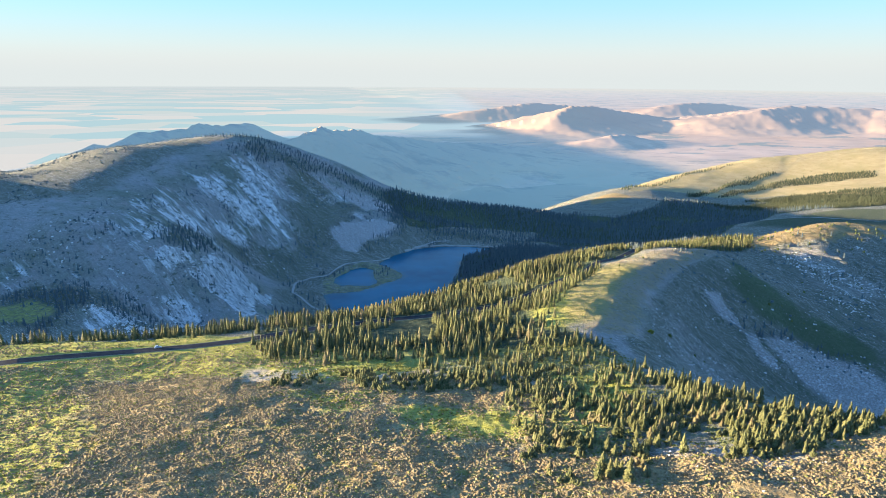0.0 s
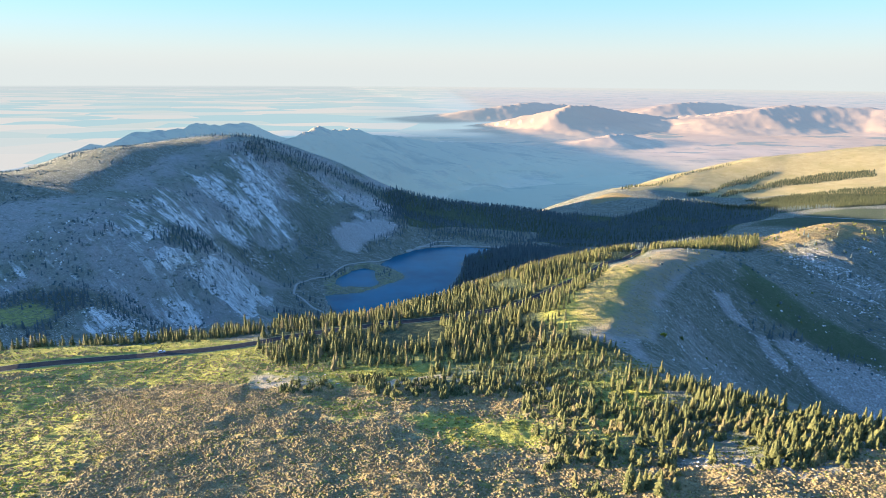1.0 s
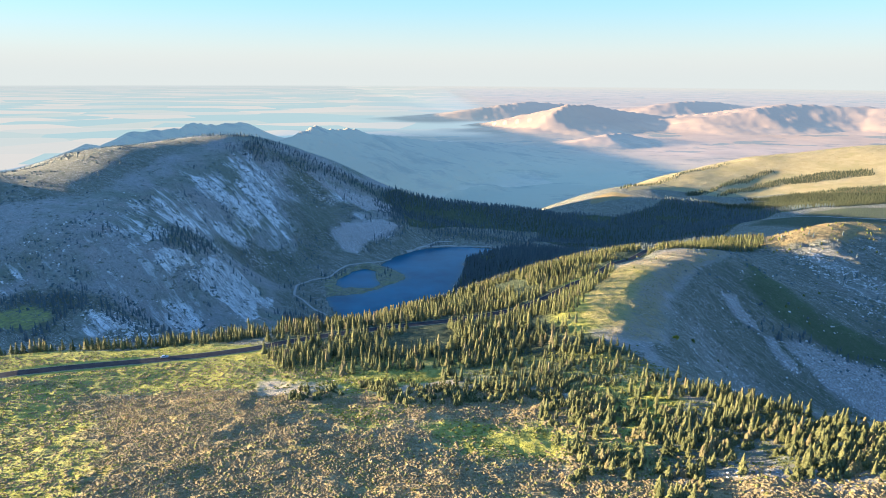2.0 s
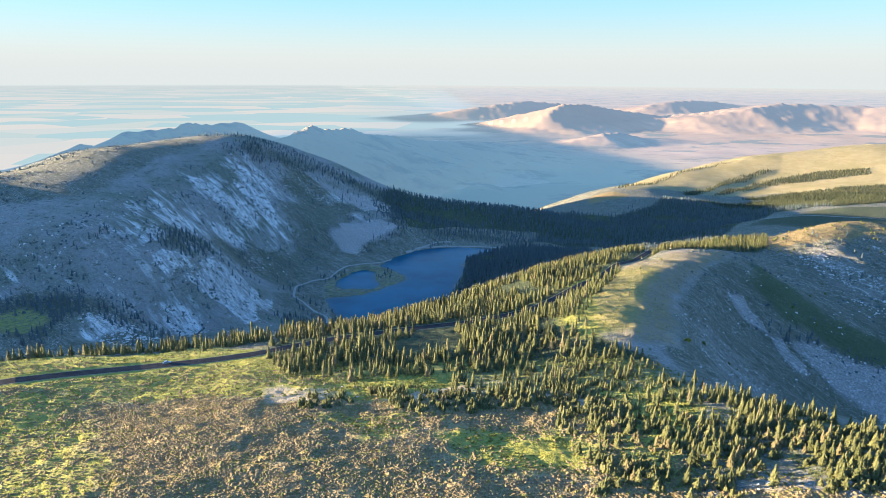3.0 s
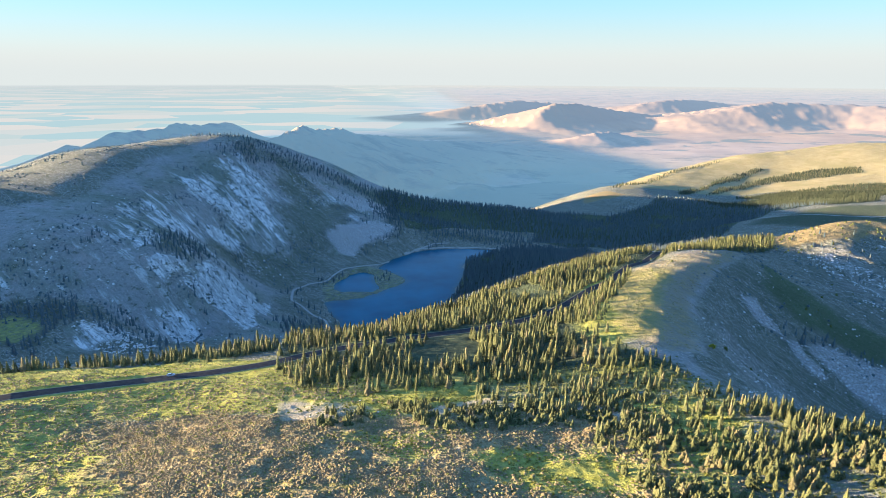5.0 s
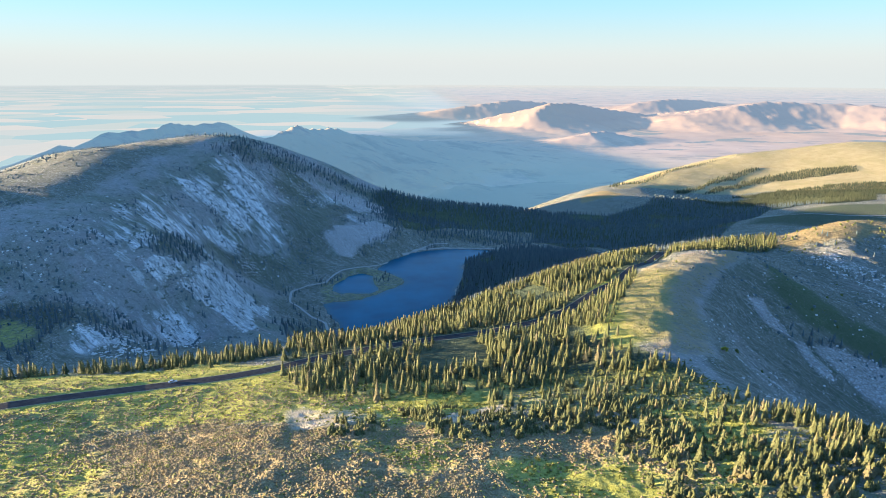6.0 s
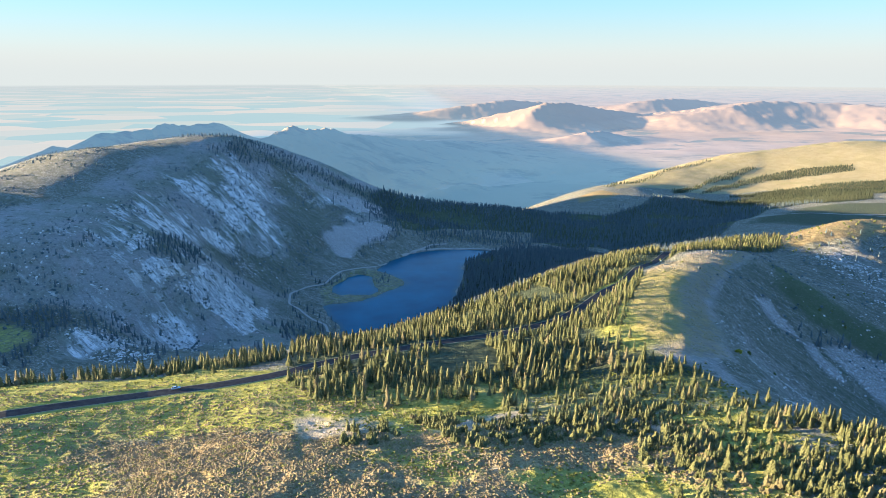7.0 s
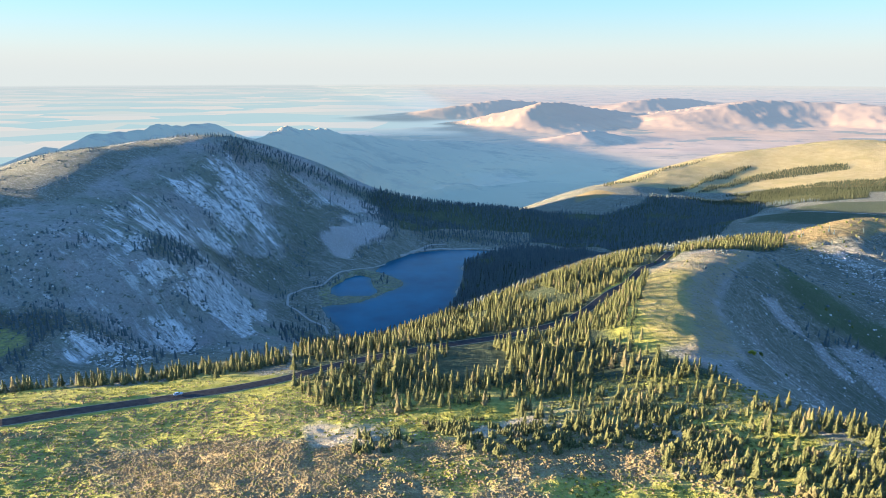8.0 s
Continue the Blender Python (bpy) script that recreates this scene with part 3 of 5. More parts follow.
FLATS = [(-250, 930), (-200, 820), (-100, 790), (0, 1000), (-40, 1220), (150, 1240), (300, 1200), (700, 1000), (900, 1300), (500, 1700), (100, 1560), (-90, 1420), (-110, 1280), (-180, 1150)]
KRUMMHOLZ = [(33, 299), (68, 317), (112, 332), (135, 318), (150, 295), (160, 264), (190, 246), (172, 231), (140, 213), (113, 213), (84, 226), (68, 197), (44, 198), (37, 226)]
FRINGE = [(-15, 345), (20, 318), (60, 330), (112, 334), (130, 325), (122, 356), (112, 386), (112, 402), (20, 402), (-10, 372)]
CLEARING = [(640, 1370), (983, 1730), (1300, 1800), (1500, 1500), (900, 1050), (700, 1200)]
SHELF = [(405, 2060), (470, 2110), (640, 2080), (720, 2050), (665, 1960), (516, 1885), (440, 1960)]
STRIPS = [[(852, 2214), (1065, 2443), (1372, 2671), (1365, 2700), (1184, 2585), (876, 2284)],
          [(991, 2306), (1265, 2486), (1474, 2491), (1671, 2495), (1716, 2565), (1478, 2616), (1282, 2550), (1053, 2390)],
          [(1070, 2279), (1477, 2059), (1900, 2050), (1900, 2230), (1608, 2286), (1443, 2303), (1253, 2322)]]
THIN_WOODS = [[(-310, 402), (-267, 428), (-215, 440), (-187, 440), (-152, 446), (-128, 450), (-150, 560), (-230, 560), (-330, 480)]]

HILL_WOODS = [[(-426, 1327), (-372, 1418), (-258, 1489), (-155, 1566), (-93, 1643), (-58, 1255), (-90, 1270), (-150, 1497), (-251, 1433), (-354, 1331)],
              [(-377, 850), (-377, 935), (-360, 994), (-319, 962), (-319, 826), (-349, 819)], [(-465, 696), (-439, 720), (-400, 649), (-436, 648)],
              [(-423, 736), (-399, 735), (-369, 680), (-375, 611), (-400, 649)], [(-363, 721), (-335, 723), (-290, 665), (-310, 670)],
              [(-480, 650), (-476, 706), (-460, 724), (-414, 722), (-390, 716), (-371, 665), (-372, 636), (-366, 601), (-362, 574), (-390, 585), (-430, 600)],
              [(-390, 700), (-371, 716), (-339, 694), (-308, 652), (-322, 634), (-346, 663)], [(-444, 827), (-421, 867), (-408, 852), (-426, 815)], [(-160, 1185), (-140, 1160), (-80, 1225), (-60, 1262), (-100, 1240)], [(-165, 880), (-150, 850), (-128, 838), (-110, 790), (-190, 770), (-220, 850)],
              [(-30, 1262), (60, 1268), (150, 1250), (240, 1300), (60, 1330), (-40, 1300)]]


def any_of(polys, x, y, soft):
    out = np.zeros(np.shape(x))
    for p in polys:
        out = np.maximum(out, inside(p, x, y, soft))
    return out


land = thin_plate(LAND)
road_z = [float(v) for v in land([p[0] for p in ROAD], [p[1] for p in ROAD])]
ROAD_RUN = np.r_[0, np.cumsum([math.hypot(b[0] - a[0], b[1] - a[1]) for a, b in zip(ROAD, ROAD[1:])])]


def lake_mask(x, y, soft=5):
    """1 over the lake and its lagoon, 0 ashore."""
    sx, sy = x + 16 * (fractal(x, y, 30, 3, 15) - 0.5), y + 16 * (fractal(x, y, 30, 3, 16) - 0.5)
    return np.maximum(inside(LAKE, sx, sy, soft), inside(LAGOON, sx, sy, soft - 1))


def ground_height(x, y, base=None):
    """Height of the finished ground: the sheet, its humps and gullies, the lake's basin and the road's bed."""
    x, y = np.asarray(x, float).ravel(), np.asarray(y, float).ravel()
    z = land(x, y) if base is None else base
    far = ramp(np.hypot(x, y), 450, 900)
    rocky = np.maximum(inside(HILL, x, y, 60) * 0.6, any_of(ROCKS, x, y, 15)) + 0.35 * ramp(x, 140, 220) * (1 - ramp(y, 900, 1000))
    u, v = x * 0.77 - y * 0.64, x * 0.64 + y * 0.77
    ribs = 1 - 2 * np.abs(fractal(u * 0.32, v, 34, 4, 3) - 0.5)
    z = z + rocky * (9 * (ribs - 0.75) + 5 * (fractal(x, y, 22, 3, 9) - 0.5) + 2.4 * (fractal(u * 0.45, v, 9, 2, 12) - 0.5))
    z = z + (1 - far) * 4.8 * (1 - 0.6 * ramp(x, -100, -170)) * (fractal(x, y, 38, 3, 5) - 0.5) + far * 7.0 * (fractal(x, y, 120, 3, 6) - 0.5)
    z = z + (1 - far) * 1.1 * (fractal(x, y, 8, 2, 8) - 0.5)
    z = z + ramp(y, 370, 330) * 1.0 * (fractal(x, y, 4.6, 2, 10) - 0.5)
    d, along = from_line(ROAD, x, y)
    bed = np.interp(along, ROAD_RUN, road_z)
    k = 1 - ramp(d, 6.5, 17)
    z = z * (1 - k) + bed * k
    near_lake = inside([(-300, 780), (-300, 1300), (330, 1300), (330, 780)], x, y, 30)
    wet = lake_mask(x, y)
    dry_z = np.maximum(z, LAKE_Z + 0.7)
    z = z * (1 - near_lake) + dry_z * near_lake
    return z * (1 - wet) + (LAKE_Z - 4) * wet


def ground():
    """One sheet from the camera's feet to the foot of the far hills, finer where the camera is near."""
    front = np.linspace(-43, 43, 560)
    turn = np.radians(np.r_[front, np.linspace(43, 317, 90)[1:-1]])
    radius = np.r_[np.linspace(3, 150, 50), 150 * np.exp(np.arange(1, 560) * (math.log(3600 / 150) / 559))]
    cx, cy = -30.0, -20.0
    rr, tt = np.meshgrid(radius, turn, indexing="ij")
    x, y = (cx + rr * np.sin(tt)).ravel(), (cy + rr * np.cos(tt)).ravel()
    z = ground_height(x, y)
    n, k = len(radius), len(turn)
    i, j = np.meshgrid(np.arange(n - 1), np.arange(k), indexing="ij")
    j2 = (j + 1) % k
    faces = np.stack([i * k + j, (i + 1) * k + j, (i + 1) * k + j2, i * k + j2], -1).reshape(-1, 4)[:, ::-1]
    ob = mesh_object("ground", np.c_[x, y, z], faces, GROUND, True)
    w = fractal(x, y, 60, 3, 21)
    wob = x + 40 * (fractal(x, y, 50, 4, 31) - 0.5), y + 40 * (fractal(x, y, 50, 4, 32) - 0.5)
    bare = (any_of(BARES[:3], *wob, 8) + 0.9 * any_of(BARES[3:], x, y, 3)) * (0.55 + 0.5 * fractal(x, y, 20, 3, 35))
    sway = x + 14 * (fractal(x, y, 18, 3, 33) - 0.5), y + 14 * (fractal(x, y, 18, 3, 34) - 0.5)
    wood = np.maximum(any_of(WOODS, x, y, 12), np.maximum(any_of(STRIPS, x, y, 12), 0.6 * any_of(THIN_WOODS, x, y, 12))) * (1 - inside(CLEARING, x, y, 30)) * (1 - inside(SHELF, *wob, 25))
    green = np.maximum(any_of(GREENS, *wob, 16), 0.22 * any_of(WOODS[:1] + THIN_WOODS, x, y, 12) * (1 - ramp(y, 560, 640)))
    green = np.maximum(green, inside([(-170, 940), (-110, 960), (-45, 1040), (-70, 1100), (-130, 1120), (-190, 1030)], x, y, 8) * 0.38)
    green = np.maximum(green, 0.55 * inside([(-460, 630), (-437, 685), (-405, 661), (-386, 635), (-391, 605), (-430, 600)], *sway, 8))
    dry = np.maximum(np.maximum(any_of(DRY[:1] + DRY[3:4] + DRY[5:], *wob, 14), 0.55 * inside(RIDGE_MEADOW, *sway, 10)), 0.2 * any_of(DRY[2:3], *wob, 20))
    green = np.maximum(green, 0.8 * inside(RIDGE_MEADOW, x + 22, y - 10, 14) * ramp(y, 700, 620))
    krumm = inside(KRUMMHOLZ, *wob, 10)
    fringe = inside(FRINGE, *sway, 12)
    # shade between the near firs, put in as dark forest-floor colour
    green, dry, wood = np.maximum(green, 0.34 * krumm), dry * (1 - krumm), np.maximum(wood, np.maximum(0.52 * krumm, 0.5 * fringe))
    green = green * (1 - 0.5 * fringe)
    sage = np.maximum(ramp(y, 345, 318), 0.7 * ramp(x, -40, -90) * ramp(y, 400, 350)) * ramp(y, -700, -500) * ramp(x, -330, -230) * ramp(x, 75, 55) * (1 - 0.8 * green) * (0.45 + 0.9 * w)
    rock = np.maximum(np.maximum(np.maximum(np.maximum(any_of(ROCKS[:2] + ROCKS[4:7], *sway, 14), 0.74 * any_of(ROCKS[2:4], *sway, 18)), 0.58 * any_of(ROCKS[7:10], *sway, 14)), 0.52 * any_of(ROCKS[10:], *sway, 18)), inside(HILL, x, y, 40) * (0.12 + 0.55 * fractal(x, y, 90, 4, 41)))
    rock = np.maximum(rock, 0.33 * ramp(x, 150, 230) * ramp(y, 350, 400) * (1 - ramp(y, 850, 950)))
    mossy = 0.3 * inside(HILL, x, y, 30) * ramp(fractal(x, y, 75, 3, 43), 0.52, 0.64) * (1 - any_of(ROCKS[:7], x, y, 15))
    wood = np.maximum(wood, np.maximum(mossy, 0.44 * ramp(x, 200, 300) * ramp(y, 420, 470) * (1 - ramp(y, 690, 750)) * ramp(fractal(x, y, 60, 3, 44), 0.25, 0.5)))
    # forest floor under the hill's trees; the clearing's shade painted the same way
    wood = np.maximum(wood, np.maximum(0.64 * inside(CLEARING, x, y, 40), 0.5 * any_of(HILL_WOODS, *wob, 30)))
    scree = np.maximum(0.72 * any_of(SCREES, *sway, 9), np.maximum(0.66 * any_of(GULLY_SCREES, *sway, 7), 0.36 * inside(STONY, *sway, 14)))
    east = (1 - inside(RIDGE_MEADOW, x, y, 10)) * ramp(x, 112, 135) * ramp(y, 290, 340) * (1 - 0.3 * any_of(ROCKS[10:], x, y, 18)) * ramp(y, 1060, 1000)
    damp = 0.9 * inside(MOSS, x + 130 * (fractal(x, y, 110, 4, 46) - 0.5), y + 130 * (fractal(x, y, 110, 4, 47) - 0.5), 45) * (0.5 + fractal(x, y, 40, 3, 45)) + 0.4 * inside(HILL, x, y, 30) * ramp(fractal(x, y, 75, 3, 43), 0.50, 0.60) * (1 - any_of(ROCKS[:7], x, y, 15))
    flats = np.maximum(inside(FLATS, x, y, 25), ramp(y, 600, 540) * ramp(x, 120, 80))
    damp = np.maximum(damp, inside([(-560, 560), (-500, 690), (-470, 730), (-380, 730), (-290, 650), (-300, 540)], *wob, 25) * (1 - any_of(ROCKS[7:8], *sway, 8)))
    damp = np.maximum(damp, inside([(-330, 620), (-280, 700), (-225, 730), (-150, 810), (-90, 720), (-180, 560), (-310, 540)], *wob, 25))
    # over the clearing the heath colour also stands in for shade
    heath = np.clip(np.maximum(np.maximum(east, damp), np.maximum(flats, ramp(y, 1560, 1700) * ramp(x, -200, -60) + 0.9 * inside(CLEARING, x, y, 60))), 0, 1) * (0.55 + 0.5 * w)
    straw = inside(DRY[4], *wob, 25)
    herb = np.maximum(inside(CORRIE_TURF, *wob, 28), 0.42 * inside(MOSS, *wob, 40))
    heath = np.maximum(heath, 1.1 * any_of(DRY[2:3], *wob, 40))
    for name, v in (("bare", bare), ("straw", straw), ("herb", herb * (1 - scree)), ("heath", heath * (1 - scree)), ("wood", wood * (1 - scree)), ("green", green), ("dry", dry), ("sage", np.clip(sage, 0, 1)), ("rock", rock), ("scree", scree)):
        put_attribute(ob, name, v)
    return tagged(ob, "mountain slopes of turf, sagebrush, scree and rock", "ground", kind="structure")


ground()


def ribbon(line, width, lift, mat, name, step=3.0, follow=True):
    """A strip of paving laid along a line of the plan."""
    p = np.array(line, float)
    run = np.r_[0, np.cumsum(np.hypot(*np.diff(p, axis=0).T))]
    s = np.arange(0, run[-1], step)
    x, y = np.interp(s, run, p[:, 0]), np.interp(s, run, p[:, 1])
    for _ in range(6):
        x[1:-1], y[1:-1] = (x[:-2] + x[2:] + 2 * x[1:-1]) / 4, (y[:-2] + y[2:] + 2 * y[1:-1]) / 4
    tx, ty = np.gradient(x), np.gradient(y)
    n = np.hypot(tx, ty)
    nx, ny = ty / n, -tx / n
    rows = []
    cross = np.array([-0.5, -0.44, -0.25, 0.0, 0.25, 0.44, 0.5])
    for c in cross:
        rows.append(np.c_[x + nx * c * width, y + ny * c * width])
    rows = np.stack(rows, 1)
    z = ground_height(rows[..., 0], rows[..., 1]).reshape(rows.shape[:2])
    z = np.repeat(z.max(1)[:, None], len(cross), 1) if not follow else z
    z = z + lift
    z[:, 0] -= 0.3
    z[:, -1] -= 0.3
    v = np.concatenate([rows, z[..., None]], -1).reshape(-1, 3)
    k = len(cross)
    i, j = np.meshgrid(np.arange(len(s) - 1), np.arange(k - 1), indexing="ij")
    f = np.stack([i * k + j, i * k + j + 1, (i + 1) * k + j + 1, (i + 1) * k + j], -1).reshape(-1, 4)
    return mesh_object(name, v, f, mat)


tagged(ribbon(ROAD, 9.6, 0.10, GRAVEL, "road_shoulder", follow=False), "pale gravel shoulders of the mountain road", "road shoulder", kind="structure")
tagged(ribbon(ROAD, 7.8, 0.18, ASPHALT, "road", follow=False), "dark asphalt mountain road across the meadow", "road", kind="structure")
tagged(ribbon(SHORE_TRACK, 3.4, 0.4, TRACK, "shore_track"), "pale gravel track along the lake shore", "track", kind="structure")
tagged(ribbon([(-60, 1200), (-30, 1235), (15, 1247), (76, 1243), (118, 1231)], 4.0, 0.3, TRACK, "beach"), "narrow pale beach on the far lake shore", "beach", kind="structure")
tagged(ribbon(CLEARING_TRACK, 9.0, 1.0, TRACK, "clearing_track", 8.0), "pale dirt track looping over a far clearing", "track", kind="structure")


def lake():
    xs, ys = np.meshgrid(np.arange(-185, 140, 5.0), np.arange(805, 1262, 5.0), indexing="ij")
    v = np.c_[xs.ravel(), ys.ravel(), np.full(xs.size, LAKE_Z)]
    k = xs.shape[1]
    i, j = np.meshgrid(np.arange(xs.shape[0] - 1), np.arange(k - 1), indexing="ij")
    f = np.stack([i * k + j, (i + 1) * k + j, (i + 1) * k + j + 1, i * k + j + 1], -1).reshape(-1, 4)
    ob = mesh_object("water", v, f, WATER, True)
    deep = lake_mask(v[:, 0], v[:, 1], 9)
    put_attribute(ob, "shoal", np.clip(1.15 - 1.2 * deep, 0, 1) * 0.7)
    return tagged(ob, "deep blue mountain lake with gentle ripples", "lake", kind="structure")


lake()

# ---- the plains and hills beyond, a model drawn together towards the camera's horizon ----
HUB = Vector((-33.0, 37.0, 100.0))
PLAIN = -1000.0
# crests: degrees right of +y, kilometres away, metres above the plain; then the widths in front and behind, in kilometres
FAR_HILLS = [
    ([(-30.5, 7.6, 114), (-28.6, 7.7, 221), (-27.0, 7.8, 292), (-26.3, 8, 257), (-24.8, 8.4, 160)], 0.9, 0.9),
    ([(-26.3, 6.8, 349), (-24.1, 6.8, 470), (-21.9, 6.9, 484), (-20.2, 7, 508), (-19.6, 7, 549), (-18.1, 7.2, 514), (-15.3, 7.4, 510), (-14.2, 7.7, 390), (-12.0, 8.2, 265)], 1.5, 1.3),
    ([(-12.9, 6.0, 435), (-11.0, 6.1, 492), (-9.7, 6.2, 552), (-8.7, 6.4, 526), (-5.9, 6.7, 463), (-2.1, 7.1, 358), (0.8, 7.4, 294), (5.2, 7.9, 237), (8.6, 8.4, 160), (11.4, 8.9, 74), (13.8, 9.3, -20)], 1.6, 1.0),
    ([(-2.5, 14.0, -22), (0.8, 15.2, 105), (3.7, 15.8, 243), (6.1, 16.2, 334), (8.7, 17, 390), (11.3, 17.6, 333)], 1.0, 2.0),
    ([(9.2, 12, 101), (10.4, 12.3, 293), (11.5, 12.8, 495), (14.0, 13.6, 460), (15.9, 14.2, 353), (18.1, 14.8, 242), (21.2, 15.2, 120)], 1.1, 2.0),
    ([(12.8, 10, 89), (15.1, 10.2, 172), (16.5, 10.5, 170), (18.7, 10.9, 54)], 0.5, 0.8),
    ([(18.5, 17.5, 298), (20.3, 18, 385), (22.8, 19, 394), (24.9, 20, 270), (26.9, 20, 225)], 1.1, 3.0),
    ([(23.3, 14.5, 230), (26.1, 15, 370), (28.4, 16, 472), (31.0, 16.6, 434), (33.6, 16.8, 422), (36.3, 16.5, 387), (39.4, 17, 420)], 1.3, 3.0),
]


def backdrop():
    turn = np.radians(np.r_[np.linspace(-41, 42, 560), np.linspace(42, 319, 40)[1:-1]])
    far = 4.3 * np.exp(np.linspace(0, 1, 290) ** 1.25 * math.log(220 / 4.3))      # kilometres
    dd, tt = np.meshgrid(far, turn, indexing="ij")
    x, y = dd * np.sin(tt), dd * np.cos(tt)
    h = np.zeros(x.shape)
    for crest, front, back in FAR_HILLS:
        line = [(d * math.sin(radians(a)), d * math.cos(radians(a))) for a, d, _ in crest]
        run = np.r_[0, np.cumsum([math.hypot(b[0] - a[0], b[1] - a[1]) for a, b in zip(line, line[1:])])]
        away, along = from_line(line, x, y)
        top = np.interp(along, run, [c[2] for c in crest])
        mid = np.interp(along, run, [c[1] for c in crest])
        wide = np.where(dd < mid, front, back)
        wide = np.where(mid > 9.5, wide * 1.15, wide)
        gully = np.where(mid > 9.5, 0.9, 0.72) + np.where(mid > 9.5, 0.2, 0.56) * fractal(x * 1000, y * 1000, 500, 4, 51)
        fall = np.clip(1 - away / (wide * gully), 0, 1)
        spurs = 1 - 2 * np.abs(fractal(x * 1000, y * 450, 1500, 5, 55) - 0.5)
        cut = np.where(mid > 14.2, 0.3 + 0.8 * spurs, np.where(mid > 9.5, 0.74 + 0.28 * spurs, 0.9 + 0.13 * spurs))
        cut = cut + (1 - cut) * fall ** 3
        h = np.maximum(h, top * fall ** 1.25 * cut)
    h = h + 14 * (fractal(x * 1000, y * 1000, 900, 4, 61) - 0.4) * (1 + 1.2 * (dd > 9) * ramp(x, 2, 6)) + h * 0.12 * (fractal(x * 1000, y * 1000, 260, 3, 71) - 0.5)
    true = dd * 1000
    near = 4950 * true / (true + 2150)          # the model's distance
    s = near / true
    v = np.stack([HUB.x + x * 1000 * s, HUB.y + y * 1000 * s, HUB.z + (PLAIN + h) * s], -1).reshape(-1, 3)
    n, k = dd.shape
    i, j = np.meshgrid(np.arange(n - 1), np.arange(k), indexing="ij")
    j2 = (j + 1) % k
    f = np.stack([i * k + j, (i + 1) * k + j, (i + 1) * k + j2, i * k + j2], -1).reshape(-1, 4)[:, ::-1]
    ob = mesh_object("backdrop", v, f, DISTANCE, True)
    # the slopes' own normals, which the model's foreshortening would tilt
    p = np.stack([x * 1000, y * 1000, h], -1)
    up = np.cross(np.gradient(p, axis=1), np.gradient(p, axis=0))
    up = up / np.linalg.norm(up, axis=-1, keepdims=True)
    ob.data.normals_split_custom_set_from_vertices(up.reshape(-1, 3).tolist())
    put_attribute(ob, "place", np.stack([x, y, x * 0], -1), "FLOAT_VECTOR")
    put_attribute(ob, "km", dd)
    put_attribute(ob, "rise", h)
    return tagged(ob, "hazy plains of fields and bare hills far below the mountains", "distant plains", kind="structure")


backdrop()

# ---- trees ----
def boughs(rng, layers, per, height, radius, low=0.06, full=4, flat=0.8):
    """A conifer's crown: whorls of drooping boughs, of uneven length, up to a spire. Returns corners and triangles."""
    v, f = [], []
    for k in range(layers):
        h = low + (1 - low) * (k / layers) ** 0.92
        spread = radius * (1 - h) ** flat * rng.uniform(0.72, 1.18) + 0.04 * radius
        turn = rng.uniform(0, 6.3)
        for b in range(per):
            a = turn + b * 6.283 / per + rng.uniform(-0.25, 0.25)
            r = spread * rng.uniform(0.6, 1.2)
            z = height * h + rng.uniform(-0.3, 0.3) * height / layers
            up, drop, half = 0.9 * height / layers, rng.uniform(0.12, 0.42) * r, 0.5 * r * math.sin(3.14 / per) * rng.uniform(1.4, 2.2) + 0.05 * radius
            c, s = math.cos(a), math.sin(a)
            m = len(v)
            root, tip = (0, 0, z + up), (c * r, s * r, z - drop)
            left = (c * r * 0.55 - s * half, s * r * 0.55 + c * half, z - drop * 0.75)
            right = (c * r * 0.55 + s * half, s * r * 0.55 - c * half, z - drop * 0.75)
            v += [root, left, tip, right]
            if full == 4:
                v.append((c * r * 0.55, s * r * 0.55, z + up * 0.28))
                f += [(m, m + 1, m + 4), (m + 1, m + 2, m + 4), (m + 2, m + 3, m + 4), (m + 3, m, m + 4)]
            else:
                f += [(m, m + 1, m + 2), (m, m + 2, m + 3)]
    m = len(v)
    w = 0.045 * radius + 0.05
    v += [(w, 0, height * 0.9), (-w * 0.5, w, height * 0.9), (-w * 0.5, -w, height * 0.9), (0, 0, height * 1.04)]
    f += [(m, m + 1, m + 3), (m + 1, m + 2, m + 3), (m + 2, m, m + 3)]
    return np.array(v, float), np.array(f)


def trunk_shape(height, width, sides=6, limbs=7, seed=1):
    """A tapered trunk with the stubs of bare limbs."""
    rng = random.Random(seed)
    v, f = [], []
    rings = ((-0.4, 1.25), (0.15, 1.0), (height * 0.5, 0.6), (height * 0.96, 0.1))
    for z, k in rings:
        v += [(math.cos(i * 6.283 / sides) * width * k, math.sin(i * 6.283 / sides) * width * k, z) for i in range(sides)]
    for r in range(len(rings) - 1):
        for i in range(sides):
            a, b = r * sides + i, r * sides + (i + 1) % sides
            f += [(a, b, b + sides), (a, b + sides, a + sides)]
    for _ in range(limbs):
        a, z, n = rng.uniform(0, 6.3), rng.uniform(0.08, 0.75) * height, rng.uniform(0.5, 1.0) * height * 0.12
        m, c, s, w = len(v), math.cos(a), math.sin(a), width * 0.22
        v += [(-s * w, c * w, z), (s * w, -c * w, z), (0, 0, z + 2 * w), (c * n, s * n, z + 0.2 * n)]
        f += [(m, m + 1, m + 3), (m + 1, m + 2, m + 3), (m + 2, m, m + 3)]
    return np.array(v, float), np.array(f)


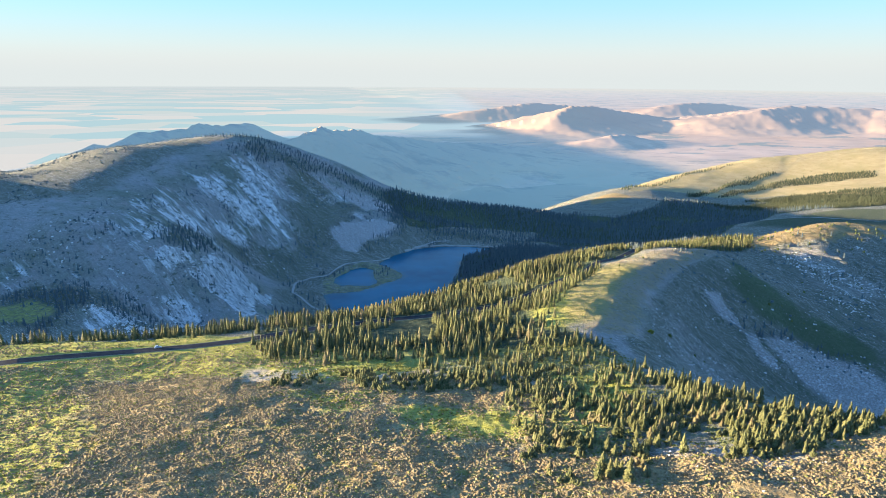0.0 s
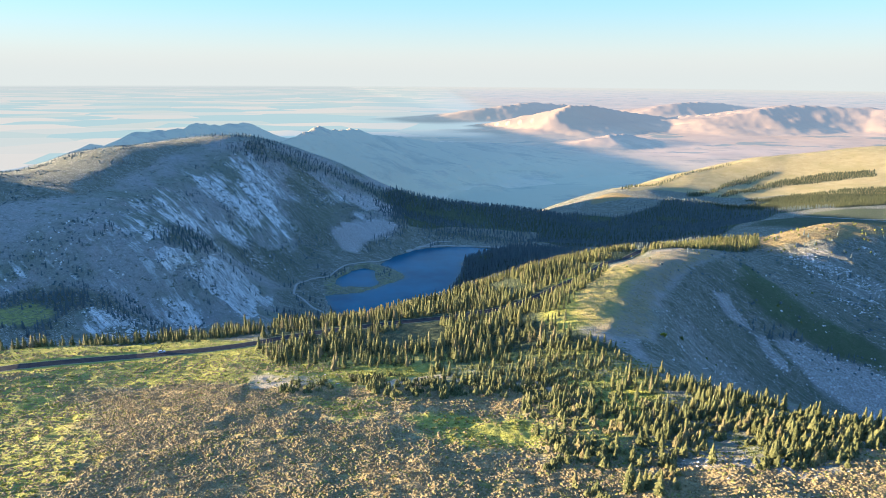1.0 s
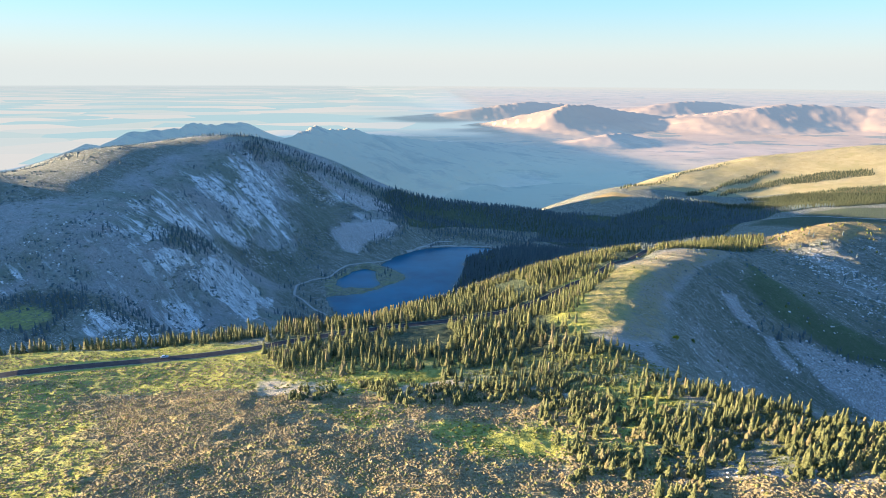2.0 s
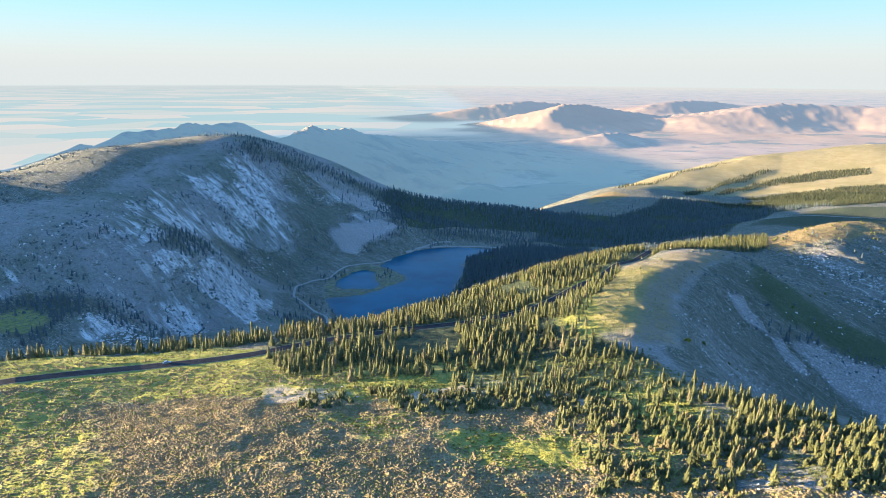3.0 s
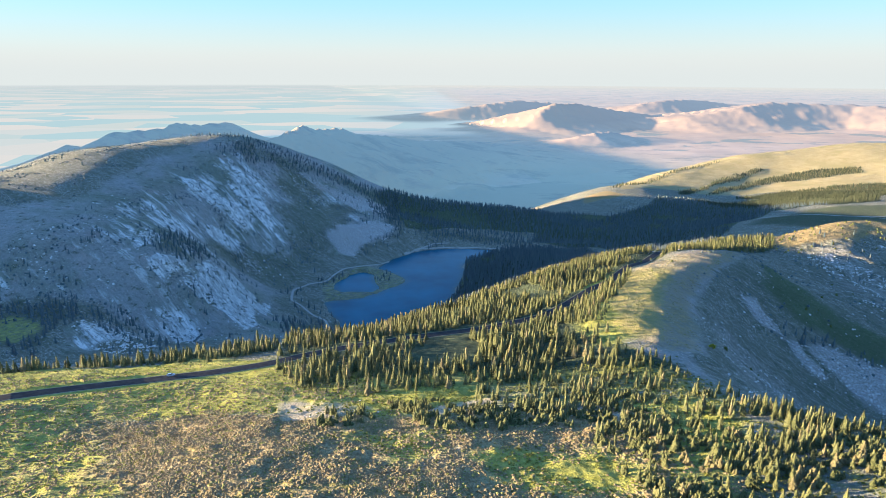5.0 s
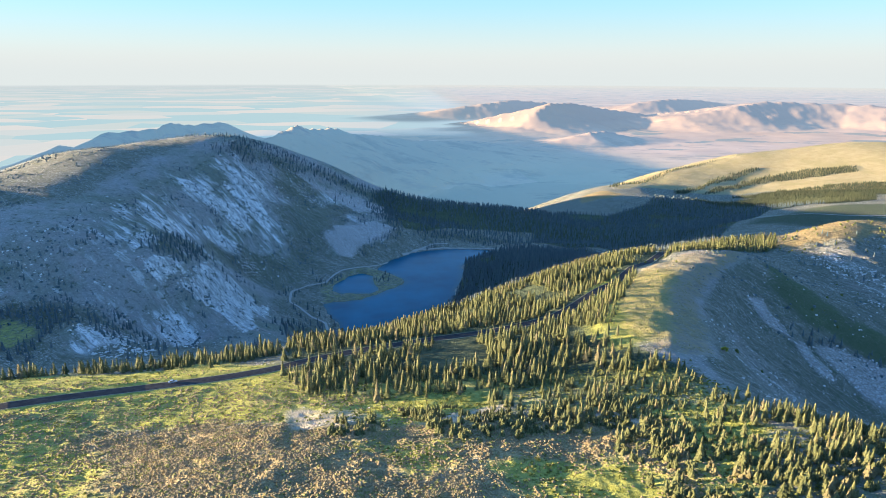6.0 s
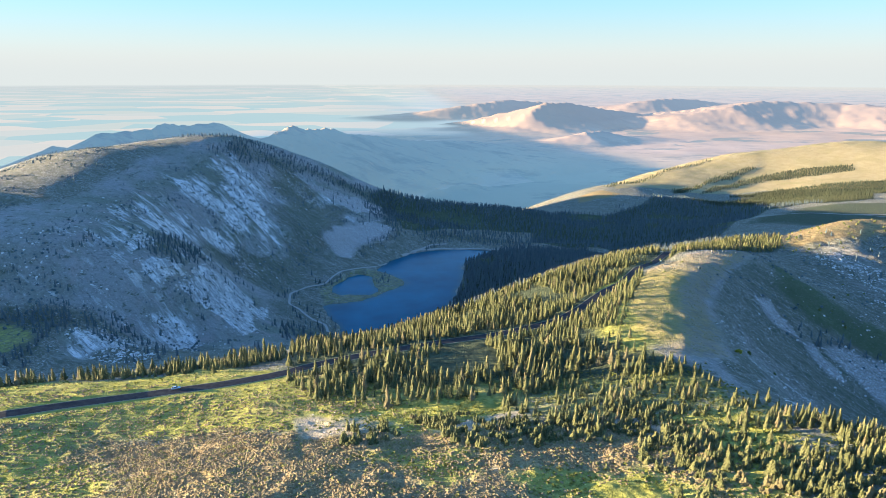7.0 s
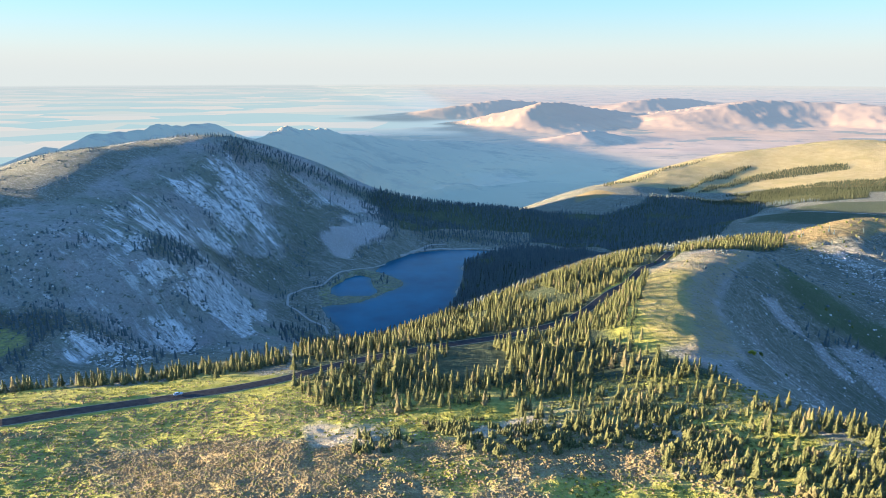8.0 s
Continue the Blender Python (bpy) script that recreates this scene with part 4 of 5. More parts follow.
def conifer(name, height, radius, layers, per, seed, low=0.06, flat=0.8, label=""):
    """A single fir: an Empty at its foot with trunk and crown."""
    rng = random.Random(seed)
    tree = new(name)
    mesh_object("trunk", *trunk_shape(height * 0.95, 0.018 * height + 0.03, seed=seed), BARK, parent=tree)
    mesh_object("crown", *boughs(rng, layers, per, height, radius, low, 4, flat), NEEDLES, parent=tree)
    return tagged(tree, label, "tree", "conifers of the near slope")


def dwarf_conifer(seed):
    """Wind-shaped firs grown together: several short leaning tops over one spreading skirt."""
    rng = random.Random(seed)
    tree = new("dwarf_conifer")
    vs, fs, m = [], [], 0
    tv, tf, tm = [], [], 0
    for _ in range(7):
        a, r, h = rng.uniform(0, 6.3), rng.uniform(0.2, 2.2), rng.uniform(1.2, 3.6)
        v, f = boughs(rng, 6, 6, h, rng.uniform(0.9, 1.6), 0.03, 4, 0.6)
        v += (r * math.cos(a), r * math.sin(a), -0.1)
        vs.append(v), fs.append(f + m)
        m += len(v)
        v, f = trunk_shape(h * 0.9, 0.07, 5, 2, seed)
        v += (r * math.cos(a), r * math.sin(a), -0.1)
        tv.append(v), tf.append(f + tm)
        tm += len(v)
    mesh_object("trunk", np.concatenate(tv), np.concatenate(tf), BARK, parent=tree)
    mesh_object("crown", np.concatenate(vs), np.concatenate(fs), NEEDLES, parent=tree)
    return tagged(tree, "low wind-shaped olive-green conifer thicket among grass", "shrub", "dwarf conifers of the near slope")


THICKETS = [[(-86, 331), (-65, 331), (-52, 302), (-77, 303)], [(-56, 350), (3, 338), (30, 318), (23, 305), (-6, 299), (-38, 306)], [(33, 299), (112, 332), (108, 358), (20, 350), (-5, 335)]]
CREST_LINE = [(-790, 1050), (-725, 1150), (-683, 1250), (-627, 1350), (-536, 1400), (-429, 1420), (-383, 1420), (-322, 1450), (-268, 1480), (-213, 1520)]
GRASS_CREST = [(640, 2230), (705, 2350), (850, 2520), (1023, 2700), (1250, 2830)]
CORRIE_TREES = [(306, 612), (309, 599), (334, 612), (351, 604), (362, 600), (400, 590), (362, 600), (331, 626), (362, 600), (321, 567), (303, 539)]


def scatter(x0, x1, y0, y1, step, seed):
    """Places over the plan, one to each cell of that step, moved about in it, with a chance for each."""
    rng = np.random.RandomState(seed)
    x, y = np.meshgrid(np.arange(x0, x1, step), np.arange(y0, y1, step))
    x, y = x.ravel() + rng.rand(x.size) * step, y.ravel() + rng.rand(x.size) * step
    return x, y, rng.rand(x.size)


def off_road(x, y, gap=7.5):
    return from_line(ROAD, x, y)[0] > gap


def near_trees():
    """The firs that stand nearest, each a thing of its own."""
    firs = [conifer("conifer", h, r, n, p, 11 + k, low, flat, label) for k, (h, r, n, p, low, flat, label) in enumerate((
        (8.2, 2.35, 15, 8, 0.03, 0.85, "slender olive-green subalpine fir on a grassy slope"),
        (6.6, 2.5, 13, 8, 0.02, 0.75, "broad olive-green subalpine fir with branches to the ground"),
        (10.0, 2.5, 17, 8, 0.04, 0.95, "tall narrow subalpine fir with a pointed spire"),
        (5.0, 2.2, 11, 8, 0.01, 0.65, "young bushy subalpine fir on a grassy slope"),
        (8.0, 1.8, 13, 6, 0.1, 0.8, "thin ragged subalpine fir with gaps between branches")))]
    shrubs = [dwarf_conifer(31), dwarf_conifer(32), dwarf_conifer(33)]
    rng = random.Random(5)
    x, y, chance = scatter(10, 200, 190, 365, 3.0, 3)
    lumps = fractal(x, y, 22, 3, 81)
    dense = inside(KRUMMHOLZ, x, y, 4) * ramp(lumps + 0.09 * ramp(y, 266, 240), 0.45, 0.52) * (0.3 + 0.6 * ramp(x, 70, 100))
    keep = (chance < dense * 0.9) & off_road(x, y, 9)
    spots = sorted(zip(x[keep], y[keep]), key=lambda p: p[1])
    rest = spots[298:]
    spots = spots[:298]
    used = set()
    zs = ground_height([p[0] for p in spots], [p[1] for p in spots])
    for (px, py), pz in zip(spots, zs):
        kind = rng.choice((0, 0, 1, 1, 2, 3, 3, 4)) if px > 62 else rng.choice((0, 1, 3, 3, 4))
        size = rng.uniform(0.38, 0.75) + 0.4 * rng.random() ** 2
        m = Matrix.Translation((px, py, pz - 0.15)) @ Euler((rng.uniform(-.04, .04), rng.uniform(-.04, .04), rng.uniform(0, 6.3))).to_matrix().to_4x4() @ Matrix.Diagonal((size * rng.uniform(0.9, 1.2), size * rng.uniform(0.9, 1.2), size, 1))
        if kind in used:
            copy_thing(firs[kind], m)
        else:
            firs[kind].matrix_basis = m
            firs[kind].scale = (1, 1, 1)
            firs[kind].matrix_basis = m.normalized()
            used.add(kind)
    x, y, chance = scatter(-100, 190, 190, 365, 4.0, 4)
    lumps = fractal(x, y, 22, 3, 82)
    dense = np.maximum(any_of(THICKETS, x, y, 5), 0.8 * inside(KRUMMHOLZ, x, y, 6)) * ramp(lumps, 0.36, 0.50)
    keep = (chance < dense * 0.68) & off_road(x, y, 9)
    spots = sorted(zip(x[keep], y[keep]), key=lambda p: p[1])
    low = spots[290:]
    spots = spots[:290]
    zs = ground_height([p[0] for p in spots], [p[1] for p in spots])
    for n, ((px, py), pz) in enumerate(zip(spots, zs)):
        m = Matrix.Translation((px, py, pz)) @ Matrix.Rotation(rng.uniform(0, 6.3), 4, "Z") @ Matrix.Scale(rng.uniform(0.7, 1.6), 4)
        if n < 3:
            shrubs[n].matrix_basis = m.normalized()
        else:
            copy_thing(shrubs[n % 3], m)
    return rest, low


more_firs, more_dwarfs = near_trees()


def joined(name, label, category, shapes, x, y, size, mat, seed, sink=0.2, flat=1.0, lift=0.0, smooth=False, lay=None):
    """Many small growths or stones that nobody could count, as one mesh over the ground."""
    rng = np.random.RandomState(seed)
    z = ground_height(x, y) - sink + lift
    pick, turn = rng.randint(0, len(shapes), len(x)), rng.rand(len(x)) * 6.283
    turn = turn if lay is None else radians(lay) + 0.14 * (turn - 3.14)
    vs, fs, own, base = [], [], [], 0
    chance = rng.rand(len(x))
    for k, (v, f) in enumerate(shapes):
        w = np.where(pick == k)[0]
        if not len(w):
            continue
        c, s = np.cos(turn[w])[:, None], np.sin(turn[w])[:, None]
        q = size[w][:, None]
        p = np.stack([(v[None, :, 0] * c - v[None, :, 1] * s) * q + x[w][:, None], (v[None, :, 0] * s + v[None, :, 1] * c) * q + y[w][:, None],
                      v[None, :, 2] * q * flat + z[w][:, None]], -1)
        vs.append(p.reshape(-1, 3))
        fs.append((f[None] + (np.arange(len(w)) * len(v))[:, None, None] + base).reshape(-1, f.shape[1]))
        own.append(np.repeat(chance[w], len(v)))
        base += len(w) * len(v)
    ob = mesh_object(name, np.concatenate(vs), np.concatenate(fs), mat, smooth)
    put_attribute(ob, "own", np.concatenate(own))
    return tagged(ob, label, category, kind="stuff")


def wood_shapes(count, layers, per, seed, thin=0.185):
    """Lighter firs for the woods, a metre high, with their trunks."""
    out = []
    for k in range(count):
        rng = random.Random(seed + k)
        v, f = boughs(rng, layers, per, 1.0, thin * rng.uniform(0.8, 1.25), 0.03, 2, rng.uniform(0.72, 1.0))
        tv = np.array([(0.02, 0, -0.04), (-0.01, 0.017, -0.04), (-0.01, -0.017, -0.04), (0, 0, 0.9)])
        tf = np.array([(0, 1, 3), (1, 2, 3), (2, 0, 3)])
        out.append((np.concatenate([v, tv]), np.concatenate([f, tf + len(v)])))
    return out


def woods():
    # the wood along the road and over the shoulder of the ridge
    x, y, chance = scatter(-340, 470, 362, 700, 3.5, 7)
    clumps = fractal(x, y, 17, 2, 89)
    lumps, holes = fractal(x, y, 34, 3, 83), fractal(x, y, 70, 2, 84)
    dense = inside(WOODS[0], x, y, 5) * ramp(lumps, 0.26, 0.44) * ramp(holes, 0.26, 0.38)
    dense *= (0.75 + 0.25 * ramp(y, 400, 520)) * (0.4 + 0.6 * ramp(clumps, 0.34, 0.5))
    dense = np.maximum(dense, any_of(THIN_WOODS, x, y, 5) * ramp(from_line([(-330, 412), (-300, 425), (-240, 440), (-190, 448), (-140, 470)], x, y)[0], 34, 8) * ramp(clumps, 0.36, 0.47) * 1.8)
    keep = (chance < dense * 0.95) & off_road(x, y)
    rng = np.random.RandomState(8)
    size = 3.4 + 7.2 * rng.rand(x.size) ** 1.5
    size = size * (0.62 + 0.85 * fractal(x, y, 18, 2, 88))
    wx, wy, ws = x[keep], y[keep], size[keep]
    # and the thinner growth between it and the nearest firs
    x, y, chance = scatter(-20, 150, 296, 402, 4.0, 6)
    lumps = fractal(x, y, 24, 3, 81)
    keep = (chance < any_of([FRINGE], x, y, 5) * ramp(lumps, 0.44, 0.57) * 0.9) & off_road(x, y)
    rx, ry = [p[0] for p in more_firs], [p[1] for p in more_firs]
    wx, wy = np.r_[wx, x[keep], rx], np.r_[wy, y[keep], ry]
    ws = np.r_[ws, 3.0 + 5.5 * rng.rand(keep.sum() + len(rx)) ** 1.3]
    joined("fir_wood", "wood of slender olive-green firs along a mountain road", "wood", wood_shapes(10, 8, 7, 100, 0.27), wx, wy, ws, NEEDLES_JOINED, 9)
    dwarfs = []
    for k in range(4):
        r2, vs, fs, m = random.Random(150 + k), [], [], 0
        for _ in range(5):
            v, f = boughs(r2, 4, 6, r2.uniform(1.2, 2.8), r2.uniform(0.8, 1.3), 0.03, 2, 0.6)
            v += (r2.uniform(-1.6, 1.6), r2.uniform(-1.6, 1.6), 0)
            vs.append(v), fs.append(f + m)
            m += len(v)
        dwarfs.append((np.concatenate(vs), np.concatenate(fs)))
    dx, dy = np.array([p[0] for p in more_dwarfs]), np.array([p[1] for p in more_dwarfs])
    joined("fir_thicket", "low wind-shaped conifer thickets between meadow and wood", "thicket", dwarfs, dx, dy, 0.75 + 0.7 * rng.rand(len(dx)), NEEDLES_JOINED, 10, 0.05)
    # the shaded woods beyond
    x, y, chance = scatter(-200, 480, 690, 1300, 5.2, 17)
    lumps = fractal(x, y, 40, 3, 85)
    keep = (chance < inside(WOODS[0], x, y, 4) * ramp(lumps, 0.22, 0.4)) & off_road(x, y)
    size = 6.0 + 6.5 * np.random.RandomState(18).rand(x.size)
    x, y, size = x[keep], y[keep], size[keep]
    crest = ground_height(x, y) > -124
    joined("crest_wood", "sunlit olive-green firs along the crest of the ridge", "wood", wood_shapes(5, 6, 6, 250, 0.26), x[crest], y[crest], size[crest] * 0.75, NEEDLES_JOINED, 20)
    joined("lakeside_wood", "dense dark fir wood on the shaded slope above a lake", "wood", wood_shapes(5, 4, 5, 200, 0.25), x[~crest], y[~crest], size[~crest], HAZY_NEEDLES, 19)
    x, y, chance = scatter(-150, 1950, 1240, 2700, 9.0, 27)
    lumps = fractal(x, y, 90, 3, 86)
    dense = np.maximum(inside(WOODS[1], x, y, 8) * (1 - inside(CLEARING, x, y, 20)), 0) * ramp(lumps, 0.25, 0.42)
    glade = inside([(-14, 1300), (90, 1480), (243, 1540), (191, 1394), (60, 1285)], x, y, 15)
    dense = np.maximum(dense * (1 - 0.75 * glade), glade * 0.4) * (1 - 0.96 * inside(SHELF, x + 60 * (fractal(x, y, 60, 3, 65) - 0.5), y + 60 * (fractal(x, y, 60, 3, 66) - 0.5), 15))
    keep = chance < dense
    size = 6.5 + 6.0 * np.random.RandomState(28).rand(x.size)
    sx, sy, chance = scatter(800, 1920, 2040, 2720, 6.5, 45)
    wood = chance < 0.85 * any_of(STRIPS, sx + 30 * (fractal(sx, sy, 40, 3, 48) - 0.5), sy + 40 * (fractal(sx, sy, 40, 3, 49) - 0.5), 8)
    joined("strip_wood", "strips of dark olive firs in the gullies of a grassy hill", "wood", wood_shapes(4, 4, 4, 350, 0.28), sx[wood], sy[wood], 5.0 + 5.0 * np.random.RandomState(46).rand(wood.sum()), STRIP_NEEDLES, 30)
    lit = keep & (x > 850) & (y > 1850)
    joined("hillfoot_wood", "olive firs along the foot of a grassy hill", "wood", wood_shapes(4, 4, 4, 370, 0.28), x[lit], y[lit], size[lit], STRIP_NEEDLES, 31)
    keep = keep & ~lit
    joined("valley_wood", "dark fir wood covering a far valley side", "wood", wood_shapes(4, 4, 4, 300, 0.26), x[keep], y[keep], size[keep], HAZY_NEEDLES, 29)
    # trees of the rocky hill, its crest and the corrie
    x, y, chance = scatter(-900, 700, 560, 1700, 6.5, 37)
    lumps = fractal(x, y, 55, 3, 87)
    dense = any_of(HILL_WOODS, x, y, 10) * (1 - inside([(-460, 630), (-437, 685), (-405, 661), (-386, 635), (-391, 605), (-430, 600)], x, y, 6)) * ramp(lumps, 0.26, 0.44) * 0.9
    dense = np.maximum(dense, (0.25 + 0.6 * ramp(x, -560, -420)) * ramp(from_line(CREST_LINE, x, y)[0], 26, 4))
    dense = np.maximum(dense, 0.10 * inside(HILL, x, y, 30) * ramp(lumps, 0.48, 0.58) + 0.012 * inside(HILL, x, y, 10))
    dense = np.maximum(dense, 0.4 * inside([(-110, 1060), (-82, 1112), (-60, 1085), (-85, 1040)], x, y, 5))
    dense = np.maximum(dense, 0.85 * ramp(from_line(CORRIE_TREES[:6], x, y)[0], 11, 5))
    dense = np.maximum(dense, 0.04 * inside([(400, 800), (420, 860), (520, 900), (640, 880), (620, 760), (480, 700)], x, y, 10))
    dense = np.maximum(dense, 0.35 * ramp(from_line(SHORE_TRACK, x, y)[0], 26, 8) * ramp(lumps, 0.44, 0.56))
    dense = np.maximum(dense, 0.45 * inside([(-330, 600), (-290, 660), (-225, 700), (-150, 780), (-110, 720), (-180, 590)], x, y, 15) * ramp(lumps, 0.40, 0.52))
    keep = (chance < dense) & (lake_mask(x, y) < 0.2) & (from_line(SHORE_TRACK, x, y)[0] > 4)
    size = (3.2 + 5.2 * np.random.RandomState(38).rand(x.size)) * (1 - 0.45 * ramp(x, -420, -560))
    joined("hill_trees", "scattered dark firs on a rocky hillside and its crest", "trees", wood_shapes(4, 5, 5, 400, 0.26), x[keep], y[keep], size[keep], HAZY_NEEDLES, 39)
    x, y, chance = scatter(600, 1300, 2150, 2900, 12, 47)
    keep = chance < ramp(from_line(GRASS_CREST, x, y)[0], 24, 8)
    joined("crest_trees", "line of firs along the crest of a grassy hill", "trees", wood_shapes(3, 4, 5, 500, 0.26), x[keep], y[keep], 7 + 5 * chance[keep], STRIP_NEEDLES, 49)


woods()

# ---- scrub and stones ----
def dome_shapes(count, seed, high=0.36, rings=3, sides=8, rough=0.25):
    """Lumpy rounded shrubs a metre across."""
    out = []
    for k in range(count):
        rng = random.Random(seed + k)
        v, f = [], []
        for r in range(rings):
            a = r / rings * 1.45
            for i in range(sides):
                t = (i + 0.5 * (r % 2)) * 6.283 / sides
                w = 0.5 * math.cos(a) * rng.uniform(1 - rough, 1 + rough)
                v.append((w * math.cos(t), w * math.sin(t), high * math.sin(a) * rng.uniform(0.7, 1.25) - (0.06 if r == 0 else 0)))
        v.append((rng.uniform(-.1, .1), rng.uniform(-.1, .1), high * rng.uniform(0.9, 1.15)))
        for r in range(rings - 1):
            for i in range(sides):
                a, b = r * sides + i, r * sides + (i + 1) % sides
                f += [(a, b, b + sides), (a, b + sides, a + sides)]
        for i in range(sides):
            f.append(((rings - 1) * sides + i, (rings - 1) * sides + (i + 1) % sides, rings * sides))
        out.append((np.array(v, float), np.array(f)))
    return out


def tuft_shapes(count, seed, blades=15, high=0.5):
    """Ragged shrubs a metre across: sprays of twigs fanned out from one stock."""
    out = []
    for k in range(count):
        rng = random.Random(seed + k)
        v, f = [], []
        for i in range(blades):
            a, up = rng.uniform(0, 6.283), rng.uniform(0.12, 1.35)
            r, h, w = 0.55 * math.cos(up) * rng.uniform(0.8, 1.2), high * math.sin(up) * rng.uniform(0.75, 1.2), rng.uniform(0.13, 0.26)
            c, s, m = math.cos(a), math.sin(a), len(v)
            v += [(c * r * 0.35, s * r * 0.35, h * 0.15 - 0.05), (c * r * 0.8 - s * w, s * r * 0.8 + c * w, h * 0.72), (c * r, s * r, h), (c * r * 0.8 + s * w, s * r * 0.8 - c * w, h * 0.72)]
            f += [(m, m + 3, m + 2), (m, m + 2, m + 1)]
        out.append((np.array(v, float), np.array(f)))
    return out


def block_shapes(count, seed):
    """Angular broken stones a metre across."""
    out = []
    faces = np.array([(0, 2, 3), (0, 3, 1), (4, 5, 7), (4, 7, 6), (0, 1, 5), (0, 5, 4), (2, 6, 7), (2, 7, 3), (0, 4, 6), (0, 6, 2), (1, 3, 7), (1, 7, 5)])
    for k in range(count):
        rng = random.Random(seed + k)
        v = [(sx * rng.uniform(0.22, 0.55), sy * rng.uniform(0.18, 0.5), sz * rng.uniform(0.12, 0.42)) for sz in (-1, 1) for sy in (-1, 1) for sx in (-1, 1)]
        tilt = Euler((rng.uniform(-.5, .5), rng.uniform(-.5, .5), 0)).to_matrix()
        out.append((np.array([tuple(tilt @ Vector(p)) for p in v]), faces))
    return out


NEAR_SLOPE = [(-160, 160), (-330, 360), (-330, 430), (120, 430), (240, 240), (175, 160)]


def sage_cover(x, y):
    """Where the sagebrush grows, 0 to 1."""
    wx, wy = x + 40 * (fractal(x, y, 50, 4, 31) - 0.5), y + 40 * (fractal(x, y, 50, 4, 32) - 0.5)
    green, dry = any_of(GREENS, wx, wy, 16), any_of(DRY[:1], wx, wy, 14)
    sage = np.maximum(ramp(y, 345, 318), 0.75 * ramp(x, -40, -90) * ramp(y, 440, 380)) * ramp(x, -345, -290) * ramp(x, 80, 60) * (1 - green * (0.66 + 0.3 * ramp(x, -50, -10)))
    bare = any_of(BARES, wx, wy, 6) > 0.5
    return np.maximum(sage, 0.85 * dry) * inside(NEAR_SLOPE, x, y, 2) * off_road(x, y, 8) * ~bare


def scrub():
    # the taller bushes
    x, y, chance = scatter(-330, 250, 160, 430, 3.2, 57)
    keep = chance < 0.8 * sage_cover(x, y) * ramp(fractal(x, y, 11, 3, 91), 0.42, 0.58)
    size = (1.0 + 0.9 * np.random.RandomState(58).rand(x.size) ** 2) * (0.7 + 0.6 * fractal(x, y, 30, 2, 92))
    joined("sagebrush", "grey-brown sagebrush covering the near slope", "sagebrush", tuft_shapes(10, 600, 12, 0.5), x[keep], y[keep], size[keep], SAGE, 59, 0.04)
    # and the low cushions of it that grow together, drawn out across the slope
    x, y, chance = scatter(-330, 250, 160, 430, 0.9, 61)
    rows = fractal(x * 0.45 + y * 0.25, y - x * 0.12, 5, 3, 99)
    keep = chance < sage_cover(x, y) * (0.2 + 0.8 * ramp(rows, 0.30, 0.46))
    size = (0.75 + 1.1 * np.random.RandomState(62).rand(x.size) ** 2) * (0.65 + 0.7 * fractal(x, y, 14, 3, 92))
    joined("sagebrush_cushions", "grey-brown cushions of sagebrush in rows across the slope", "sagebrush", dome_shapes(16, 650, 0.35, 2, 5, 0.45), x[keep], y[keep], size[keep], SAGE, 63, 0.04)
    # green willow scrub and grass tussocks round the trees
    x, y, chance = scatter(-300, 230, 150, 460, 2.2, 67)
    lumps = fractal(x, y, 16, 3, 93)
    dense = np.maximum(np.maximum(0.95 * inside(KRUMMHOLZ, x, y, 8), 0.9 * inside(FRINGE, x, y, 8)) * ramp(lumps, 0.32, 0.5), (0.2 + 0.7 * ramp(x, -130, -60)) * any_of(GREENS, x, y, 10) * ramp(lumps, 0.32, 0.48))
    keep = (chance < dense) & off_road(x, y, 8) & (sage_cover(x, y) < 0.9)
    size = 0.9 + 1.5 * np.random.RandomState(68).rand(x.size) ** 2
    joined("tussocks", "green tussocks and low willow scrub in the meadow", "scrub", tuft_shapes(6, 700, 12, 0.32), x[keep], y[keep], size[keep], TUSSOCK, 69, 0.02)
    x, y, chance = scatter(80, 360, 405, 795, 2.6, 71)
    keep = (chance < 0.5 * inside(RIDGE_MEADOW, x, y, 6) * ramp(fractal(x, y, 12, 3, 72), 0.40, 0.55)) & off_road(x, y, 8)
    joined("meadow_tussocks", "dry yellow-green grass tussocks on a ridge meadow", "grass", tuft_shapes(6, 720, 10, 0.3), x[keep], y[keep], 0.8 + 1.2 * chance[keep], TUSSOCK, 73, 0.02)
    # rounded bushes on the shoulder and round the knob
    x, y, chance = scatter(120, 660, 420, 960, 8.0, 77)
    dense = 0.28 * inside([(400, 820), (420, 880), (500, 930), (640, 900), (600, 830), (480, 800)], x, y, 8) + 0.012 * ramp(x, 140, 170)
    keep = chance < dense
    joined("ridge_bushes", "yellow-green rounded bushes along the ridge", "bushes", dome_shapes(5, 800, 0.8), x[keep], y[keep], 1.0 + 2.2 * (chance[keep] / dense[keep]), RIDGE_BUSH, 79, 0.1)


